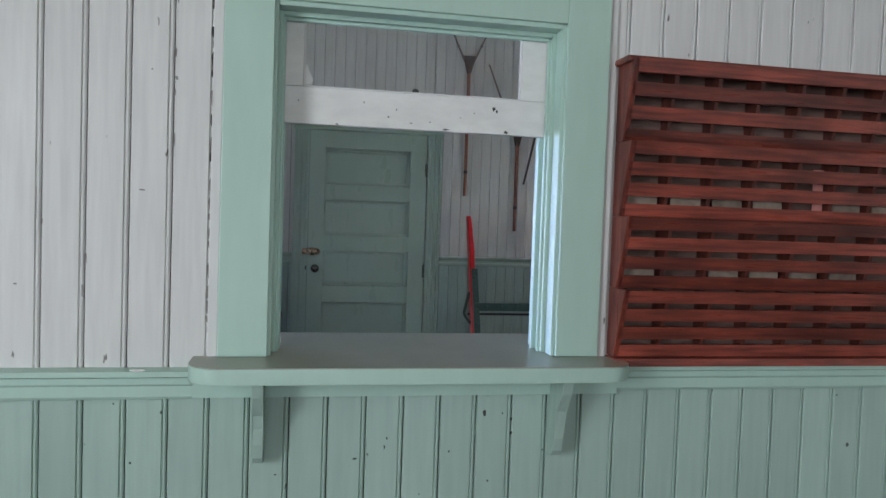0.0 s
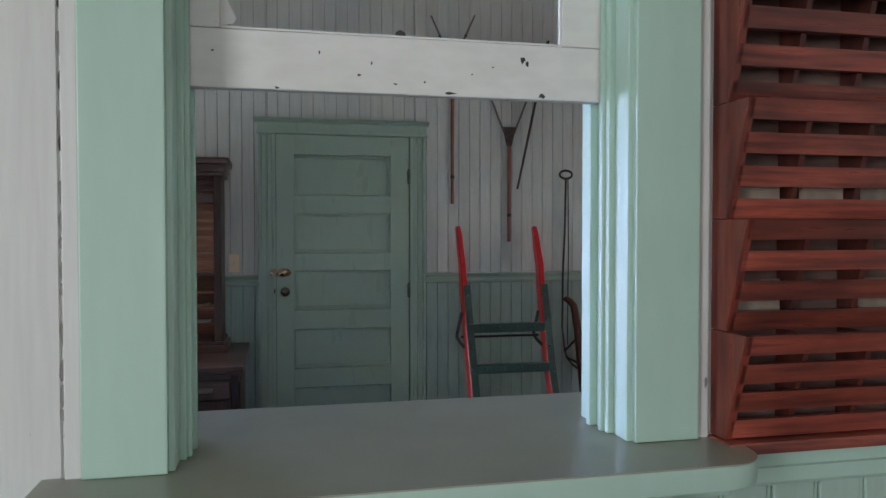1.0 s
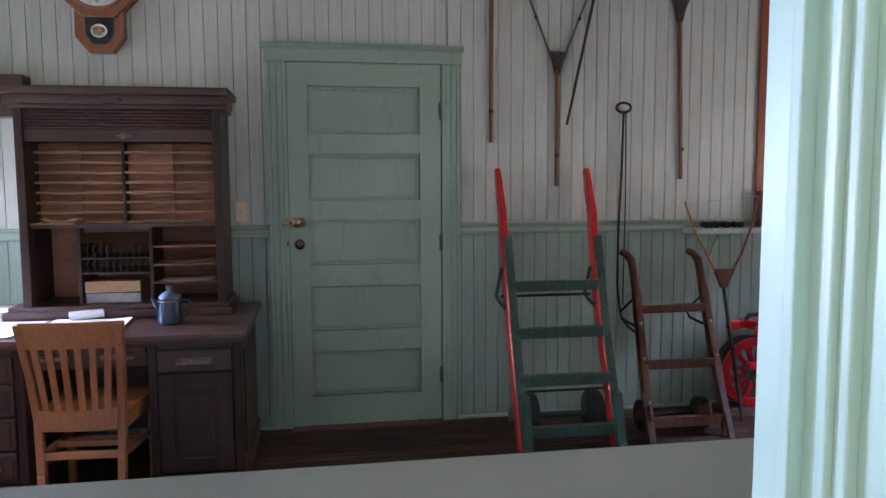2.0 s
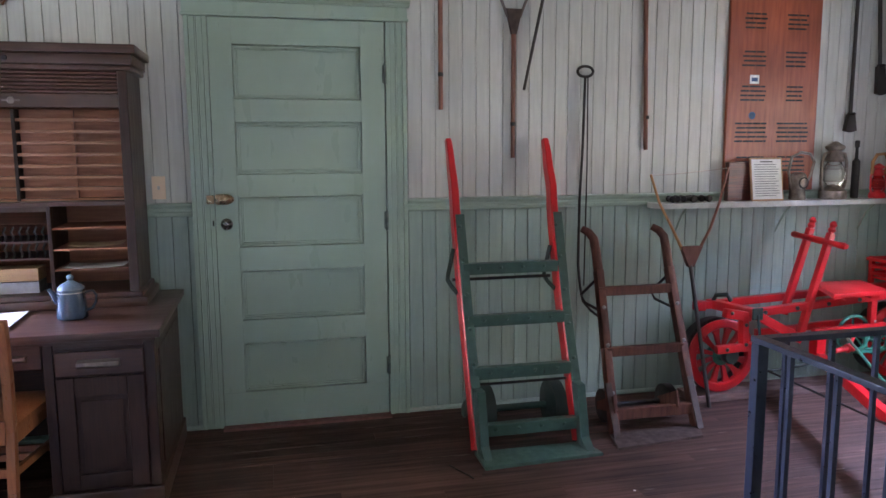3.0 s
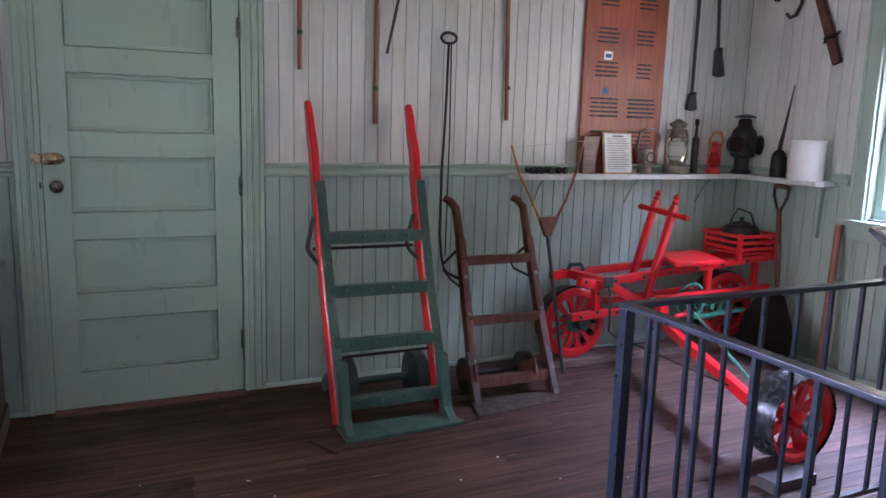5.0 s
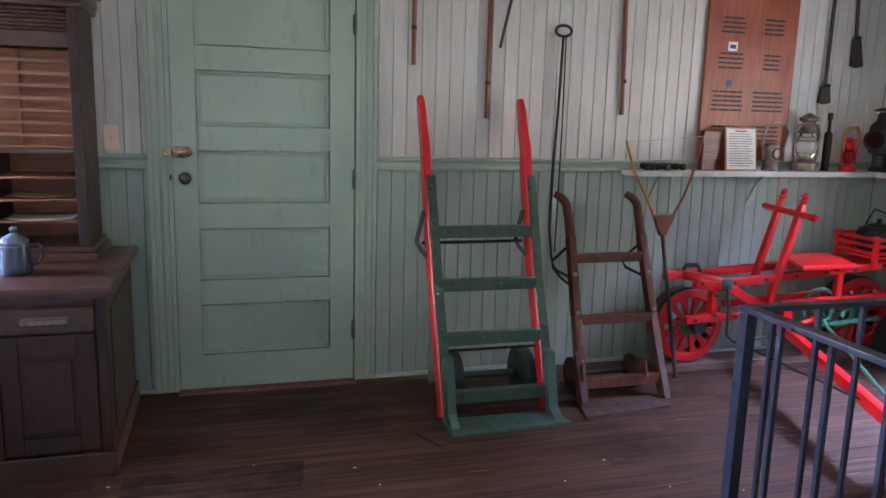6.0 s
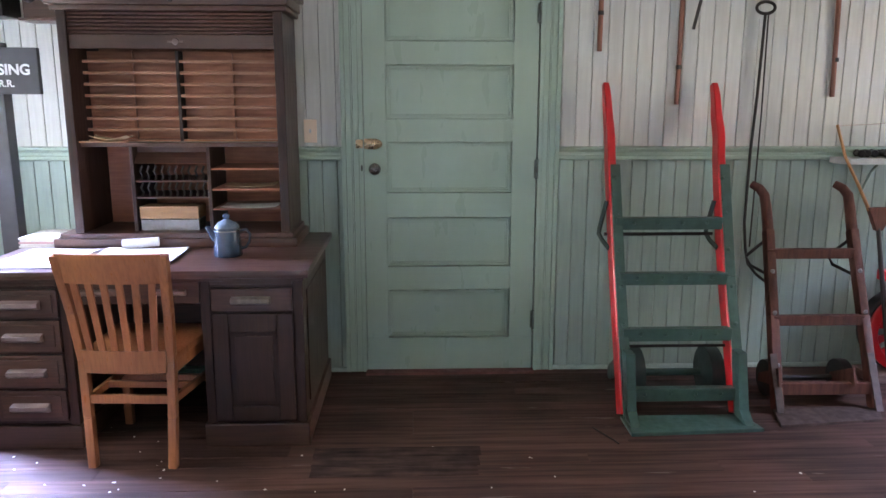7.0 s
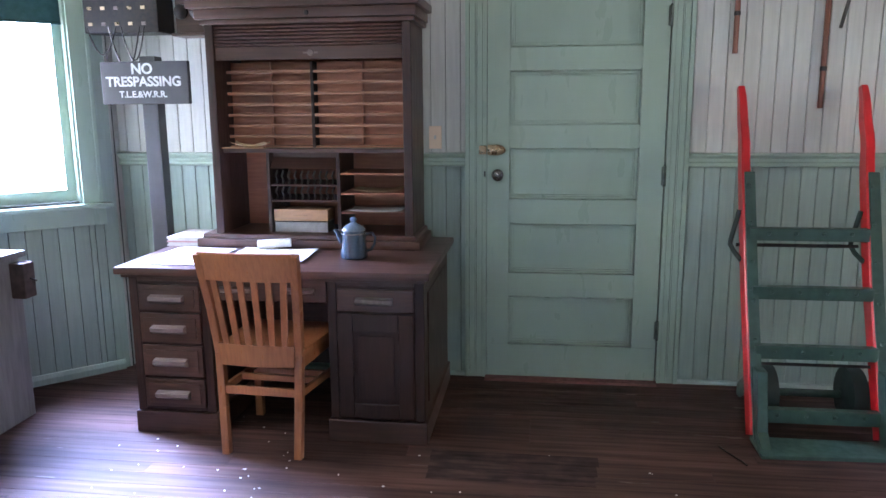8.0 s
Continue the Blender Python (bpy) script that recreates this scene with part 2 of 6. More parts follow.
def part(name, bm, mat, parent=None, label="", smooth=False, kind=""):
    """Links a bmesh as one mesh object under a thing or a part."""
    if parent is not None:
        base = ORIGIN[parent.name]
        bmesh.ops.translate(bm, verts=bm.verts, vec=-base)
    bmesh.ops.recalc_face_normals(bm, faces=bm.faces)
    me = bpy.data.meshes.new(name)
    bm.to_mesh(me)
    bm.free()
    me.materials.append(mat)
    if smooth:
        me.polygons.foreach_set("use_smooth", [True] * len(me.polygons))
        me.set_sharp_from_angle(angle=radians(38))
    ob = new(name, me)
    if parent is not None:
        ob.parent = parent
        ORIGIN[ob.name] = base
    else:
        ORIGIN[ob.name] = Vector((0, 0, 0))
    return tagged(ob, label, kind=kind)


def box(lo, hi, bevel=0.0, bm=None, m=None):
    bm = bm or bmesh.new()
    c = [(a + b) / 2 for a, b in zip(lo, hi)]
    s = [abs(b - a) for a, b in zip(lo, hi)]
    r = bmesh.ops.create_cube(bm, size=1.0, matrix=(m or Matrix()) @ Matrix.Translation(c) @ Matrix.Diagonal((*s, 1)))
    if bevel:
        es = list({e for v in r["verts"] for e in v.link_edges})
        bmesh.ops.bevel(bm, geom=es, offset=bevel, segments=2, profile=0.6, affect="EDGES", clamp_overlap=True)
    return bm


def rod(p, q, r, r2=None, seg=10, bm=None):
    """A round bar from p to q."""
    bm = bm or bmesh.new()
    p, q = Vector(p), Vector(q)
    m = Matrix.Translation((p + q) / 2) @ (q - p).to_track_quat("Z", "Y").to_matrix().to_4x4()
    bmesh.ops.create_cone(bm, cap_ends=True, segments=seg, radius1=r, radius2=r if r2 is None else r2, depth=(q - p).length, matrix=m)
    return bm


def bar(p, q, w, h, bm=None, bevel=0.003, up=(0, 0, 1)):
    """A square bar from p to q, w wide and h high."""
    bm = bm or bmesh.new()
    p, q = Vector(p), Vector(q)
    z = (q - p).normalized()
    x = z.cross(Vector(up))
    x = x.normalized() if x.length > 1e-4 else Vector((1, 0, 0))
    y = z.cross(x)
    m = Matrix((x, y, z)).transposed().to_4x4()
    m.translation = (p + q) / 2
    return box((-w / 2, -h / 2, -(q - p).length / 2), (w / 2, h / 2, (q - p).length / 2), bevel, bm, m)


def tube(points, r, seg=8, bm=None, closed=False, flat=1.0):
    """A round bar swept along points; r may be a list."""
    bm = bm or bmesh.new()
    pts = [Vector(p) for p in points]
    rs = r if isinstance(r, (list, tuple)) else [r] * len(pts)
    rings, ref = [], None
    for i, p in enumerate(pts):
        a = pts[i - 1] if (i or closed) else p
        b = pts[(i + 1) % len(pts)] if (i < len(pts) - 1 or closed) else p
        t = (b - a).normalized()
        if ref is None:
            ref = Vector((0, 0, 1)) if abs(t.z) < 0.9 else Vector((0, 1, 0))
        u = (ref - t * ref.dot(t)).normalized()
        ref = u
        v = t.cross(u)
        rings.append([bm.verts.new(p + rs[i] * (math.cos(2 * math.pi * k / seg) * u + flat * math.sin(2 * math.pi * k / seg) * v)) for k in range(seg)])
    n = len(rings)
    for i in range(n if closed else n - 1):
        a, b = rings[i], rings[(i + 1) % n]
        for k in range(seg):
            bm.faces.new((a[k], a[(k + 1) % seg], b[(k + 1) % seg], b[k]))
    if not closed:
        bm.faces.new(rings[0][::-1]), bm.faces.new(rings[-1])
    return bm


def lathe(profile, at=(0, 0, 0), seg=24, axis=None, bm=None):
    """A turned body: (radius, height) pairs about an axis through at."""
    bm = bm or bmesh.new()
    m = Matrix.Translation(at) @ (Vector(axis).to_track_quat("Z", "Y").to_matrix().to_4x4() if axis else Matrix())
    rings = []
    for r, z in profile:
        if r < 1e-5:
            rings.append([bm.verts.new(m @ Vector((0, 0, z)))])
        else:
            rings.append([bm.verts.new(m @ Vector((r * math.cos(2 * math.pi * k / seg), r * math.sin(2 * math.pi * k / seg), z))) for k in range(seg)])
    for a, b in zip(rings, rings[1:]):
        for k in range(seg):
            l = (k + 1) % seg
            if len(a) == 1 and len(b) == 1:
                continue
            if len(a) == 1:
                bm.faces.new((a[0], b[k], b[l]))
            elif len(b) == 1:
                bm.faces.new((a[k], a[l], b[0]))
            else:
                bm.faces.new((a[k], a[l], b[l], b[k]))
    hollow = tuple(profile[0]) == tuple(profile[-1])
    for ring in (rings[0], rings[-1]):
        if len(ring) > 2 and not hollow:
            bm.faces.new(ring)
    return bm


def prism(poly, lo, hi, axis="y", bm=None, bevel=0.0):
    """A polygon pushed along an axis from lo to hi; poly is (x, z) for y, (x, y) for z and (y, z) for x."""
    bm = bm or bmesh.new()
    put = {"y": lambda a, b, d: (a, d, b), "z": lambda a, b, d: (a, b, d), "x": lambda a, b, d: (d, a, b)}[axis]
    f = [bm.verts.new(put(a, b, lo)) for a, b in poly]
    g = [bm.verts.new(put(a, b, hi)) for a, b in poly]
    faces = [bm.faces.new(f), bm.faces.new(g[::-1])]
    n = len(poly)
    for i in range(n):
        bm.faces.new((f[i], g[i], g[(i + 1) % n], f[(i + 1) % n]))
    if bevel:
        bmesh.ops.bevel(bm, geom=list({e for fa in faces for e in fa.edges}), offset=bevel, segments=2, profile=0.6, affect="EDGES", clamp_overlap=True)
    return bm


def arc(cx, cz, r, a0, a1, n):
    return [(cx + r * math.cos(radians(a0 + (a1 - a0) * i / n)), cz + r * math.sin(radians(a0 + (a1 - a0) * i / n))) for i in range(n + 1)]


# ---- shell ----
BACK, EAST, PART_L, PART_O, CEIL = 5.67, 4.55, 1.79, 1.94, 3.1
BAY_A, BAY_B = (-1.55, 5.6), (-2.35, 4.8)      # the bay's slanting side
BAY_C, BAY_D = (-2.35, 2.9), (-1.55, 2.1)
LOBBY_W, LOBBY_E, LOBBY_S = -2.2, 3.6, -3.2


def wall_piece(name, lo, hi, label, mat=groove_dark):
    return tagged(part(name, box(lo, hi), mat, None, label), category="wall", kind="structure")


wall_north = wall_piece("wall_north", (-1.75, BACK + 0.012, 0), (EAST + 0.2, BACK + 0.15, CEIL), "office wall of painted beadboard above green wainscot")
# east wall with its window opening
EW0, EW1, EWB, EWT = 3.62, 4.72, 0.93, 2.75


def holed(name, axis, at, thick, a0, a1, b0, b1, holes, label, mat, turn=None):
    """A wall slab with rectangular openings: spans a0..a1 and heights b0..b1; holes are (a, a, b, b)."""
    bm = bmesh.new()
    cuts_a = sorted({a0, a1, *[h[0] for h in holes], *[h[1] for h in holes]})
    cuts_b = sorted({b0, b1, *[h[2] for h in holes], *[h[3] for h in holes]})
    for i in range(len(cuts_a) - 1):
        for k in range(len(cuts_b) - 1):
            ca, cb = (cuts_a[i] + cuts_a[i + 1]) / 2, (cuts_b[k] + cuts_b[k + 1]) / 2
            if any(h[0] < ca < h[1] and h[2] < cb < h[3] for h in holes):
                continue
            if axis == "x":
                box((at, cuts_a[i], cuts_b[k]), (at + thick, cuts_a[i + 1], cuts_b[k + 1]), bm=bm)
            else:
                box((cuts_a[i], at, cuts_b[k]), (cuts_a[i + 1], at + thick, cuts_b[k + 1]), bm=bm)
    if turn is not None:
        bm.transform(turn)
    bmesh.ops.remove_doubles(bm, verts=bm.verts, dist=1e-5)
    return tagged(part(name, bm, mat, None, label), category="wall", kind="structure")


wall_east = holed("wall_east", "x", EAST + 0.012, 0.14, 1.94, BACK + 0.012, 0, CEIL, [(EW0, EW1, EWB, EWT)], "end wall of the office in painted beadboard with a window", groove_dark)
OPL, OPR, OPB, OPT = 0.287, 0.935, 1.11, 2.35
wall_partition = holed("wall_partition", "y", PART_L + 0.012, PART_O - PART_L - 0.024, -3.0, EAST + 0.012, 0, CEIL, [(OPL, OPR, OPB, OPT)],
                       "painted beadboard partition between waiting room and office with a ticket window", groove_dark)
# bay: slanting side with a window, front with two windows, other side
SLANT = Matrix.Translation((*BAY_A, 0)) @ pose(0, 0, 0, 0, 0, 225)        # x along the wall, y out of the room is -y here
BW0, BW1, BWB, BWT = 0.16, 0.98, 0.93, 2.75
wall_bay_slant = holed("wall_bay_slant", "y", -0.152, 0.14, -0.02, 1.15, 0, CEIL, [(BW0, BW1, BWB, BWT)], "slanting bay wall of green boards under a window", groove_dark,
                       SLANT)
wall_bay_front = holed("wall_bay_front", "x", -2.49, 0.14, 2.8, 4.9, 0, CEIL, [(3.05, 3.8, 0.93, 2.1), (4.0, 4.75, 0.93, 2.1)], "front wall of the bay with two windows", mint_board)
wall_bay_side = tagged(part("wall_bay_side", prism([(-2.35, 2.9), (-1.55, 2.1), (-1.65, 2.0), (-2.45, 2.8)], 0, CEIL, "z"), mint_board, None, "plain slanting wall of the bay"), category="wall", kind="structure")
wall_piece("wall_bay_return", (-1.69, 1.94, 0), (-1.55, 2.1, CEIL), "short plain wall beside the bay", mint_board)
wall_piece("wall_bay_corner", (-1.75, 5.6, 0), (-1.55, BACK + 0.012, CEIL), "wall corner beside the bay", office_white)
# waiting room behind
wall_lobby_west = holed("wall_lobby_west", "x", LOBBY_W - 0.14, 0.14, LOBBY_S - 0.14, PART_L + 0.012, 0, CEIL, [(-1.6, -0.3, 0.8, 2.5)], "waiting room wall with a window", white_board)
wall_lobby_south = holed("wall_lobby_south", "y", LOBBY_S - 0.14, 0.14, LOBBY_W, LOBBY_E, 0, CEIL, [(-0.9, 0.4, 0.8, 2.5), (1.2, 2.5, 0.8, 2.5)], "waiting room wall with two windows", white_board)
wall_piece("wall_lobby_east", (LOBBY_E, LOBBY_S - 0.14, 0), (LOBBY_E + 0.14, PART_L + 0.012, CEIL), "plain waiting room wall", white_board)
ceiling = tagged(part("ceiling", box((-2.6, LOBBY_S - 0.14, CEIL), (EAST + 0.2, BACK + 0.15, CEIL + 0.1)), ceiling_tone, None, "unseen ceiling toned brown to warm and weaken bounced light"), category="ceiling", kind="structure")
floor = tagged(part("floor", box((-2.6, LOBBY_S - 0.14, -0.12), (EAST + 0.2, BACK + 0.15, -0.018)), groove_dark, None, "dark worn wooden board floor"), category="floor", kind="structure")
ground = tagged(part("ground", box((-300, -300, -0.7), (300, 300, -0.5)), ground_mat, None, "pale gravel ground outside"), category="ground", kind="structure")

daylight("sky_light_bay", SLANT @ Vector((0.5, -0.45, 1.78)), SLANT @ Vector((0.35, 2.0, 0.0)), 0.9, 0.7, 215, (0.3, 0.43, 1.0), 85)
daylight("ground_light_bay", SLANT @ Vector((0.57, -0.2, 1.38)), SLANT @ Vector((0.57, 1, 1.38)), 0.84, 1.2, 165, (0.66, 0.77, 1.0))
daylight("sky_light_bay_front", (-3.1, 3.9, 2.35), (-1.0, 3.9, 0.35), 1.9, 1.0, 140, (0.74, 0.83, 1.0), 160)
daylight("ground_light_bay_front", (-2.6, 3.9, 1.35), (0, 3.9, 1.45), 1.7, 1.0, 17, (0.9, 0.93, 1.0))
daylight("sky_light_east", (EAST + 0.5, 4.17, 2.45), (3.6, 4.3, 0.0), 1.2, 0.8, 330, (0.43, 0.56, 1.0), 110)
daylight("ground_light_east", (EAST + 0.3, 4.17, 1.4), (0, 4.9, 1.6), 1.1, 1.1, 18, (1.0, 0.95, 0.87))
daylight("sky_light_lobby_south", (0.8, LOBBY_S - 0.2, 1.8), (0.6, 2, 2.0), 3.2, 1.6, 54)
daylight("sky_light_lobby_west", (LOBBY_W - 0.2, -0.95, 1.8), (1, 0.2, 2.05), 1.3, 1.6, 118)


def backdrop(name, m, w, h):
    """Bright overcast distance outside a window."""
    mat = bpy.data.materials.new(name)
    mat.use_nodes = True
    b = mat.node_tree.nodes["Principled BSDF"]
    b.inputs["Base Color"].default_value = (0.8, 0.83, 0.85, 1)
    b.inputs["Emission Color"].default_value = (0.93, 0.96, 1.0, 1)
    b.inputs["Emission Strength"].default_value = 1.6
    bm = box((-w / 2, -0.05, 0), (w / 2, 0, h))
    bm.transform(m)
    return tagged(part("backdrop", bm, mat, None, "plain bright overcast distance"), category="backdrop", kind="structure")


backdrop("bright_distance", SLANT @ pose(0.57, -7, -0.5), 14, 6)
backdrop("bright_distance_front", pose(-10, 3.9, -0.5, 0, 0, -90), 12, 6)
backdrop("bright_distance_east", pose(12, 4.17, -0.5, 0, 0, 90), 14, 6)

# ---- trim, doors and windows ----
def trim(name, bm, mat, label, category="trim"):
    return tagged(part(name, bm, mat, None, label), category=category, kind="structure")


def rail_profile(face, sign):
    """Chair rail in section: (y, z), standing out of a wall face by sign."""
    f = lambda d: face + sign * d
    return [(f(0), 1.066), (f(0.012), 1.066), (f(0.016), 1.072), (f(0.016), 1.094), (f(0.021), 1.099), (f(0.021), 1.112), (f(0.036), 1.117), (f(0.036), 1.128), (f(0.0), 1.131)]


left_rail = prism(rail_profile(PART_L - 0.0005, -1), -2.2, 0.136, "x")
bmesh.ops.translate(left_rail, verts=left_rail.verts, vec=(0, 0, -0.01))        # fixed a little lower
trim("trim", left_rail, mint, "mint green chair rail along the waiting room wall")
trim("trim", prism(rail_profile(PART_L - 0.0005, -1), 1.09, 3.6, "x"), mint, "mint green chair rail along the waiting room wall")
bm = box((0.136, PART_L - 0.0165, 1.058), (1.09, PART_L - 0.0005, 1.1095), 0.001)
trim("trim", bm, mint, "mint green rail under the ticket counter")


def office_rail(lo, hi):
    f = BACK - 0.0005
    return prism([(f, 1.104), (f - 0.012, 1.104), (f - 0.018, 1.11), (f - 0.018, 1.124), (f - 0.013, 1.129), (f - 0.013, 1.144), (f - 0.02, 1.15), (f - 0.028, 1.159), (f - 0.028, 1.168), (f, 1.172)], lo, hi, "x")


trim("trim", office_rail(-1.55, 0.3), office_trim, "green moulded chair rail beside the office door")
trim("trim", office_rail(1.384, EAST), office_trim, "green moulded chair rail along the office wall")
f = EAST - 0.0005
trim("trim", prism([(f, 1.104), (f - 0.018, 1.11), (f - 0.018, 1.124), (f - 0.013, 1.129), (f - 0.013, 1.144), (f - 0.028, 1.159), (f - 0.028, 1.168), (f, 1.172)], 4.83, BACK - 0.03, "y"), office_trim, "green moulded chair rail on the end wall")
for a, b in ((-1.55, 0.3), (1.384, EAST)):
    trim("baseboard", prism([(BACK - 0.001, 0), (BACK - 0.016, 0), (BACK - 0.015, 0.01), (BACK - 0.009, 0.019), (BACK - 0.001, 0.021)], a, b, "x"), office_mint, "pale quarter-round shoe under the wainscot")
trim("baseboard", prism([(EAST - 0.001, 0), (EAST - 0.024, 0), (EAST - 0.012, 0.026), (EAST - 0.001, 0.028)], 1.95, BACK - 0.03, "y"), office_mint, "quarter-round shoe under the end wall")
bm = prism([(0.001, 0), (0.024, 0), (0.022, 0.03), (0.012, 0.05), (0.001, 0.052)], 0.03, 1.12, "x")
bm.transform(SLANT)
trim("baseboard", bm, office_mint, "green baseboard under the bay window")

# ticket window: casing, stops, sash, counter
ticket = thing("window_1", "ticket window with mint green casing and a raised white sash", "window", (0.61, 1.79, 1.145), kind="structure")
CF = 1.774
for side, (a, b) in (("l", (0.184, 0.287)), ("r", (0.935, 1.038))):
    part("casing", box((a, CF, 1.1455), (b, PART_L - 0.0005, 2.42), 0.0025), mint, ticket)
part("head_casing", box((0.2872, CF + 0.0015, 1.905), (0.9348, PART_L + 0.005, 2.42), 0.002), mint, ticket)
for k in range(2):
    m = Matrix() if k == 0 else Matrix.Translation((1.222, 0, 0)) @ Matrix.Diagonal((-1, 1, 1, 1))
    for lo, hi in (((0.276, CF + 0.012, 1.1455), (0.2948, 1.832, 1.9045)), ((0.278, 1.832, 1.1455), (0.3035, 1.846, 1.8945)), ((0.28, 1.846, 1.1455), (0.309, 1.857, 1.8845)), ((0.27, 1.857, 1.1455), (0.3, 1.882, 1.96)),
                   ((0.278, 1.882, 1.1455), (0.312, 1.895, 1.9)), ((0.27, 1.895, 1.1455), (0.3, PART_O + 0.004, 1.93))):
        bm = box(lo, hi, 0.0022)
        bm.transform(m)
        part("jamb_stop", bm, mint, ticket)
for lo, hi in (((0.2948, CF + 0.012, 1.8945), (0.927, 1.832, 1.912)), ((0.3035, 1.832, 1.885), (0.918, 1.846, 1.91)), ((0.309, 1.846, 1.878), (0.913, 1.857, 1.91))):
    part("head_stop", box(lo, hi, 0.0022), mint, ticket)
part("jamb_head", box((0.3, 1.895, 1.9), (0.922, PART_O + 0.004, 1.93), 0.002), mint, ticket)
for a, b in ((0.17, 0.27), (0.952, 1.052)):
    part("casing", box((a, PART_O + 0.0005, 1.1455), (b, PART_O + 0.02, 2.05), 0.002), office_trim, ticket)
for sx in (0.163, 1.0385):
    part("filler_strip", box((sx, CF + 0.009, 1.13), (sx + 0.0205, PART_L - 0.0003, 2.42), 0.002), white_board, ticket, "narrow white strip beside the casing")
sash = part("sash", box((0.305, 1.86, 1.656), (0.917, 1.8795, 1.7385), 0.0022), sash_white, ticket, "chipped white sash raised half open")
for lo, hi in (((0.305, 1.86, 1.739), (0.349, 1.8795, 2.3)), ((0.853, 1.86, 1.739), (0.917, 1.8795, 2.3)), ((0.3495, 1.861, 1.905), (0.8525, 1.8785, 1.965))):
    part("stile", box(lo, hi, 0.002), sash_white, sash)
for lo, hi in (((0.3492, 1.8615, 1.739), (0.8528, 1.866, 1.7425)), ((0.3492, 1.8615, 1.743), (0.3525, 1.866, 1.904)), ((0.8495, 1.8615, 1.743), (0.8528, 1.866, 1.904))):
    part("putty_bead", box(lo, hi, 0.001), sash_white, sash)
pane = part("pane", box((0.3492, 1.868, 1.739), (0.8528, 1.871, 1.9045)), clear_glass, sash)
pane.visible_shadow = False

counter = thing("ticket_counter", "grey-green painted ticket counter with rounded ends on two brackets", "counter", (0.61, 1.79, 0.92))
outline = [(1.085, PART_L - 0.001), *arc(1.02, 1.72, 0.065, 0, -90, 8), *arc(0.2, 1.72, 0.065, 270, 180, 8), (0.135, PART_L - 0.001), (0.2872, PART_L - 0.001), (0.2872, PART_O + 0.0005), (0.0, PART_O + 0.0005), (0.0, 2.118), (1.25, 2.118), (1.25, PART_O + 0.0005), (0.9348, PART_O + 0.0005), (0.9348, PART_L - 0.001)]
# Slab, and so the edge, is paler than the sheet on top.
part("slab", prism(outline, 1.1105, 1.1425, "z", bevel=0.003), mint, counter, "pale green counter slab under a thin olive-grey top sheet", smooth=True)
part("top", prism(outline, 1.1427, 1.145, "z", bevel=0.001), counter_paint, counter, "smooth olive-grey counter top")
for cx in (0.274, 0.938):
    prof = [(PART_L - 0.0008, 1.11), (1.685, 1.11), (1.687, 1.097), (1.695, 1.075), (1.712, 1.05), (1.727, 1.03), (1.735, 1.0), (1.738, 0.965), (1.746, 0.935), (1.76, 0.92), (PART_L - 0.0008, 0.916)]
    part("bracket", prism(prof, cx - 0.0115, cx + 0.0115, "x", bevel=0.002), mint_board, counter, "scroll-cut green bracket")

# office door
door = thing("door_1", "closed green five-panel door with moulded casing", "door", (0.84, BACK, 0), kind="structure")
DF = BACK - 0.018
leaf = part("door_leaf", box((0.412, DF, 0.012), (1.27, DF + 0.045, 0.184), 0.002), office_trim, door)
zs = [(0.185, 0.441), (0.563, 0.819), (0.941, 1.196), (1.307, 1.567), (1.676, 1.941)]
for a, b in ((0.412, 0.522), (1.148, 1.27)):
    part("stile", box((a, DF, 0.184), (b, DF + 0.045, 2.068), 0.0015), office_trim, leaf)
for (a, b), (c, d) in zip(zs, zs[1:] + [(2.068, 2.068)]):
    part("rail", box((0.522, DF + 0.0005, b), (1.148, DF + 0.045, c), 0.0015), office_trim, leaf)
for a, b in zs:
    part("panel", box((0.5215, DF + 0.027, a - 0.001), (1.1485, DF + 0.036, b + 0.001)), office_trim, leaf)
    bm = bmesh.new()
    for w0, w1, d0 in ((0.0055, 0.015, 0.006), (0.015, 0.023, 0.017)):
        for lo, hi in (((0.522 + w0, DF + d0, a + w0), (1.148 - w0, DF + 0.0275, a + w1)), ((0.522 + w0, DF + d0, b - w1), (1.148 - w0, DF + 0.0275, b - w0)),
                       ((0.522 + w0, DF + d0, a + w1), (0.522 + w1, DF + 0.0275, b - w1)), ((1.148 - w1, DF + d0, a + w1), (1.148 - w0, DF + 0.0275, b - w1))):
            box(lo, hi, 0.002, bm)
    part("panel_moulding", bm, office_trim, leaf)
for a, s in ((0.302, 1), (1.384, -1)):
    for lo, hi, d in ((0, 0.022, 0.024), (0.022, 0.05, 0.017), (0.05, 0.058, 0.02), (0.058, 0.086, 0.017), (0.086, 0.108, 0.022)):
        x0, x1 = sorted((a + s * lo, a + s * hi))
        part("casing_strip", box((x0 + 0.0003, BACK - d, 0), (x1 - 0.0003, BACK + 0.011, 2.071), 0.003), office_trim, door)
part("head_casing", box((0.296, BACK - 0.024, 2.0715), (1.39, BACK + 0.011, 2.142), 0.002), office_trim, door)
part("head_cap", prism([(BACK + 0.011, 2.1425), (BACK - 0.03, 2.1425), (BACK - 0.036, 2.154), (BACK - 0.05, 2.164), (BACK - 0.05, 2.172), (BACK + 0.011, 2.172)], 0.274, 1.402, "x"), office_trim, door)
part("head_bead", box((0.29, BACK - 0.031, 2.0715), (1.396, BACK - 0.0245, 2.085), 0.002), office_trim, door)
part("threshold", prism([(BACK + 0.01, 0), (BACK - 0.075, 0), (BACK - 0.065, 0.01), (BACK + 0.01, 0.0118)], 0.405, 1.277, "x"), threshold_red, door, "worn reddish threshold")
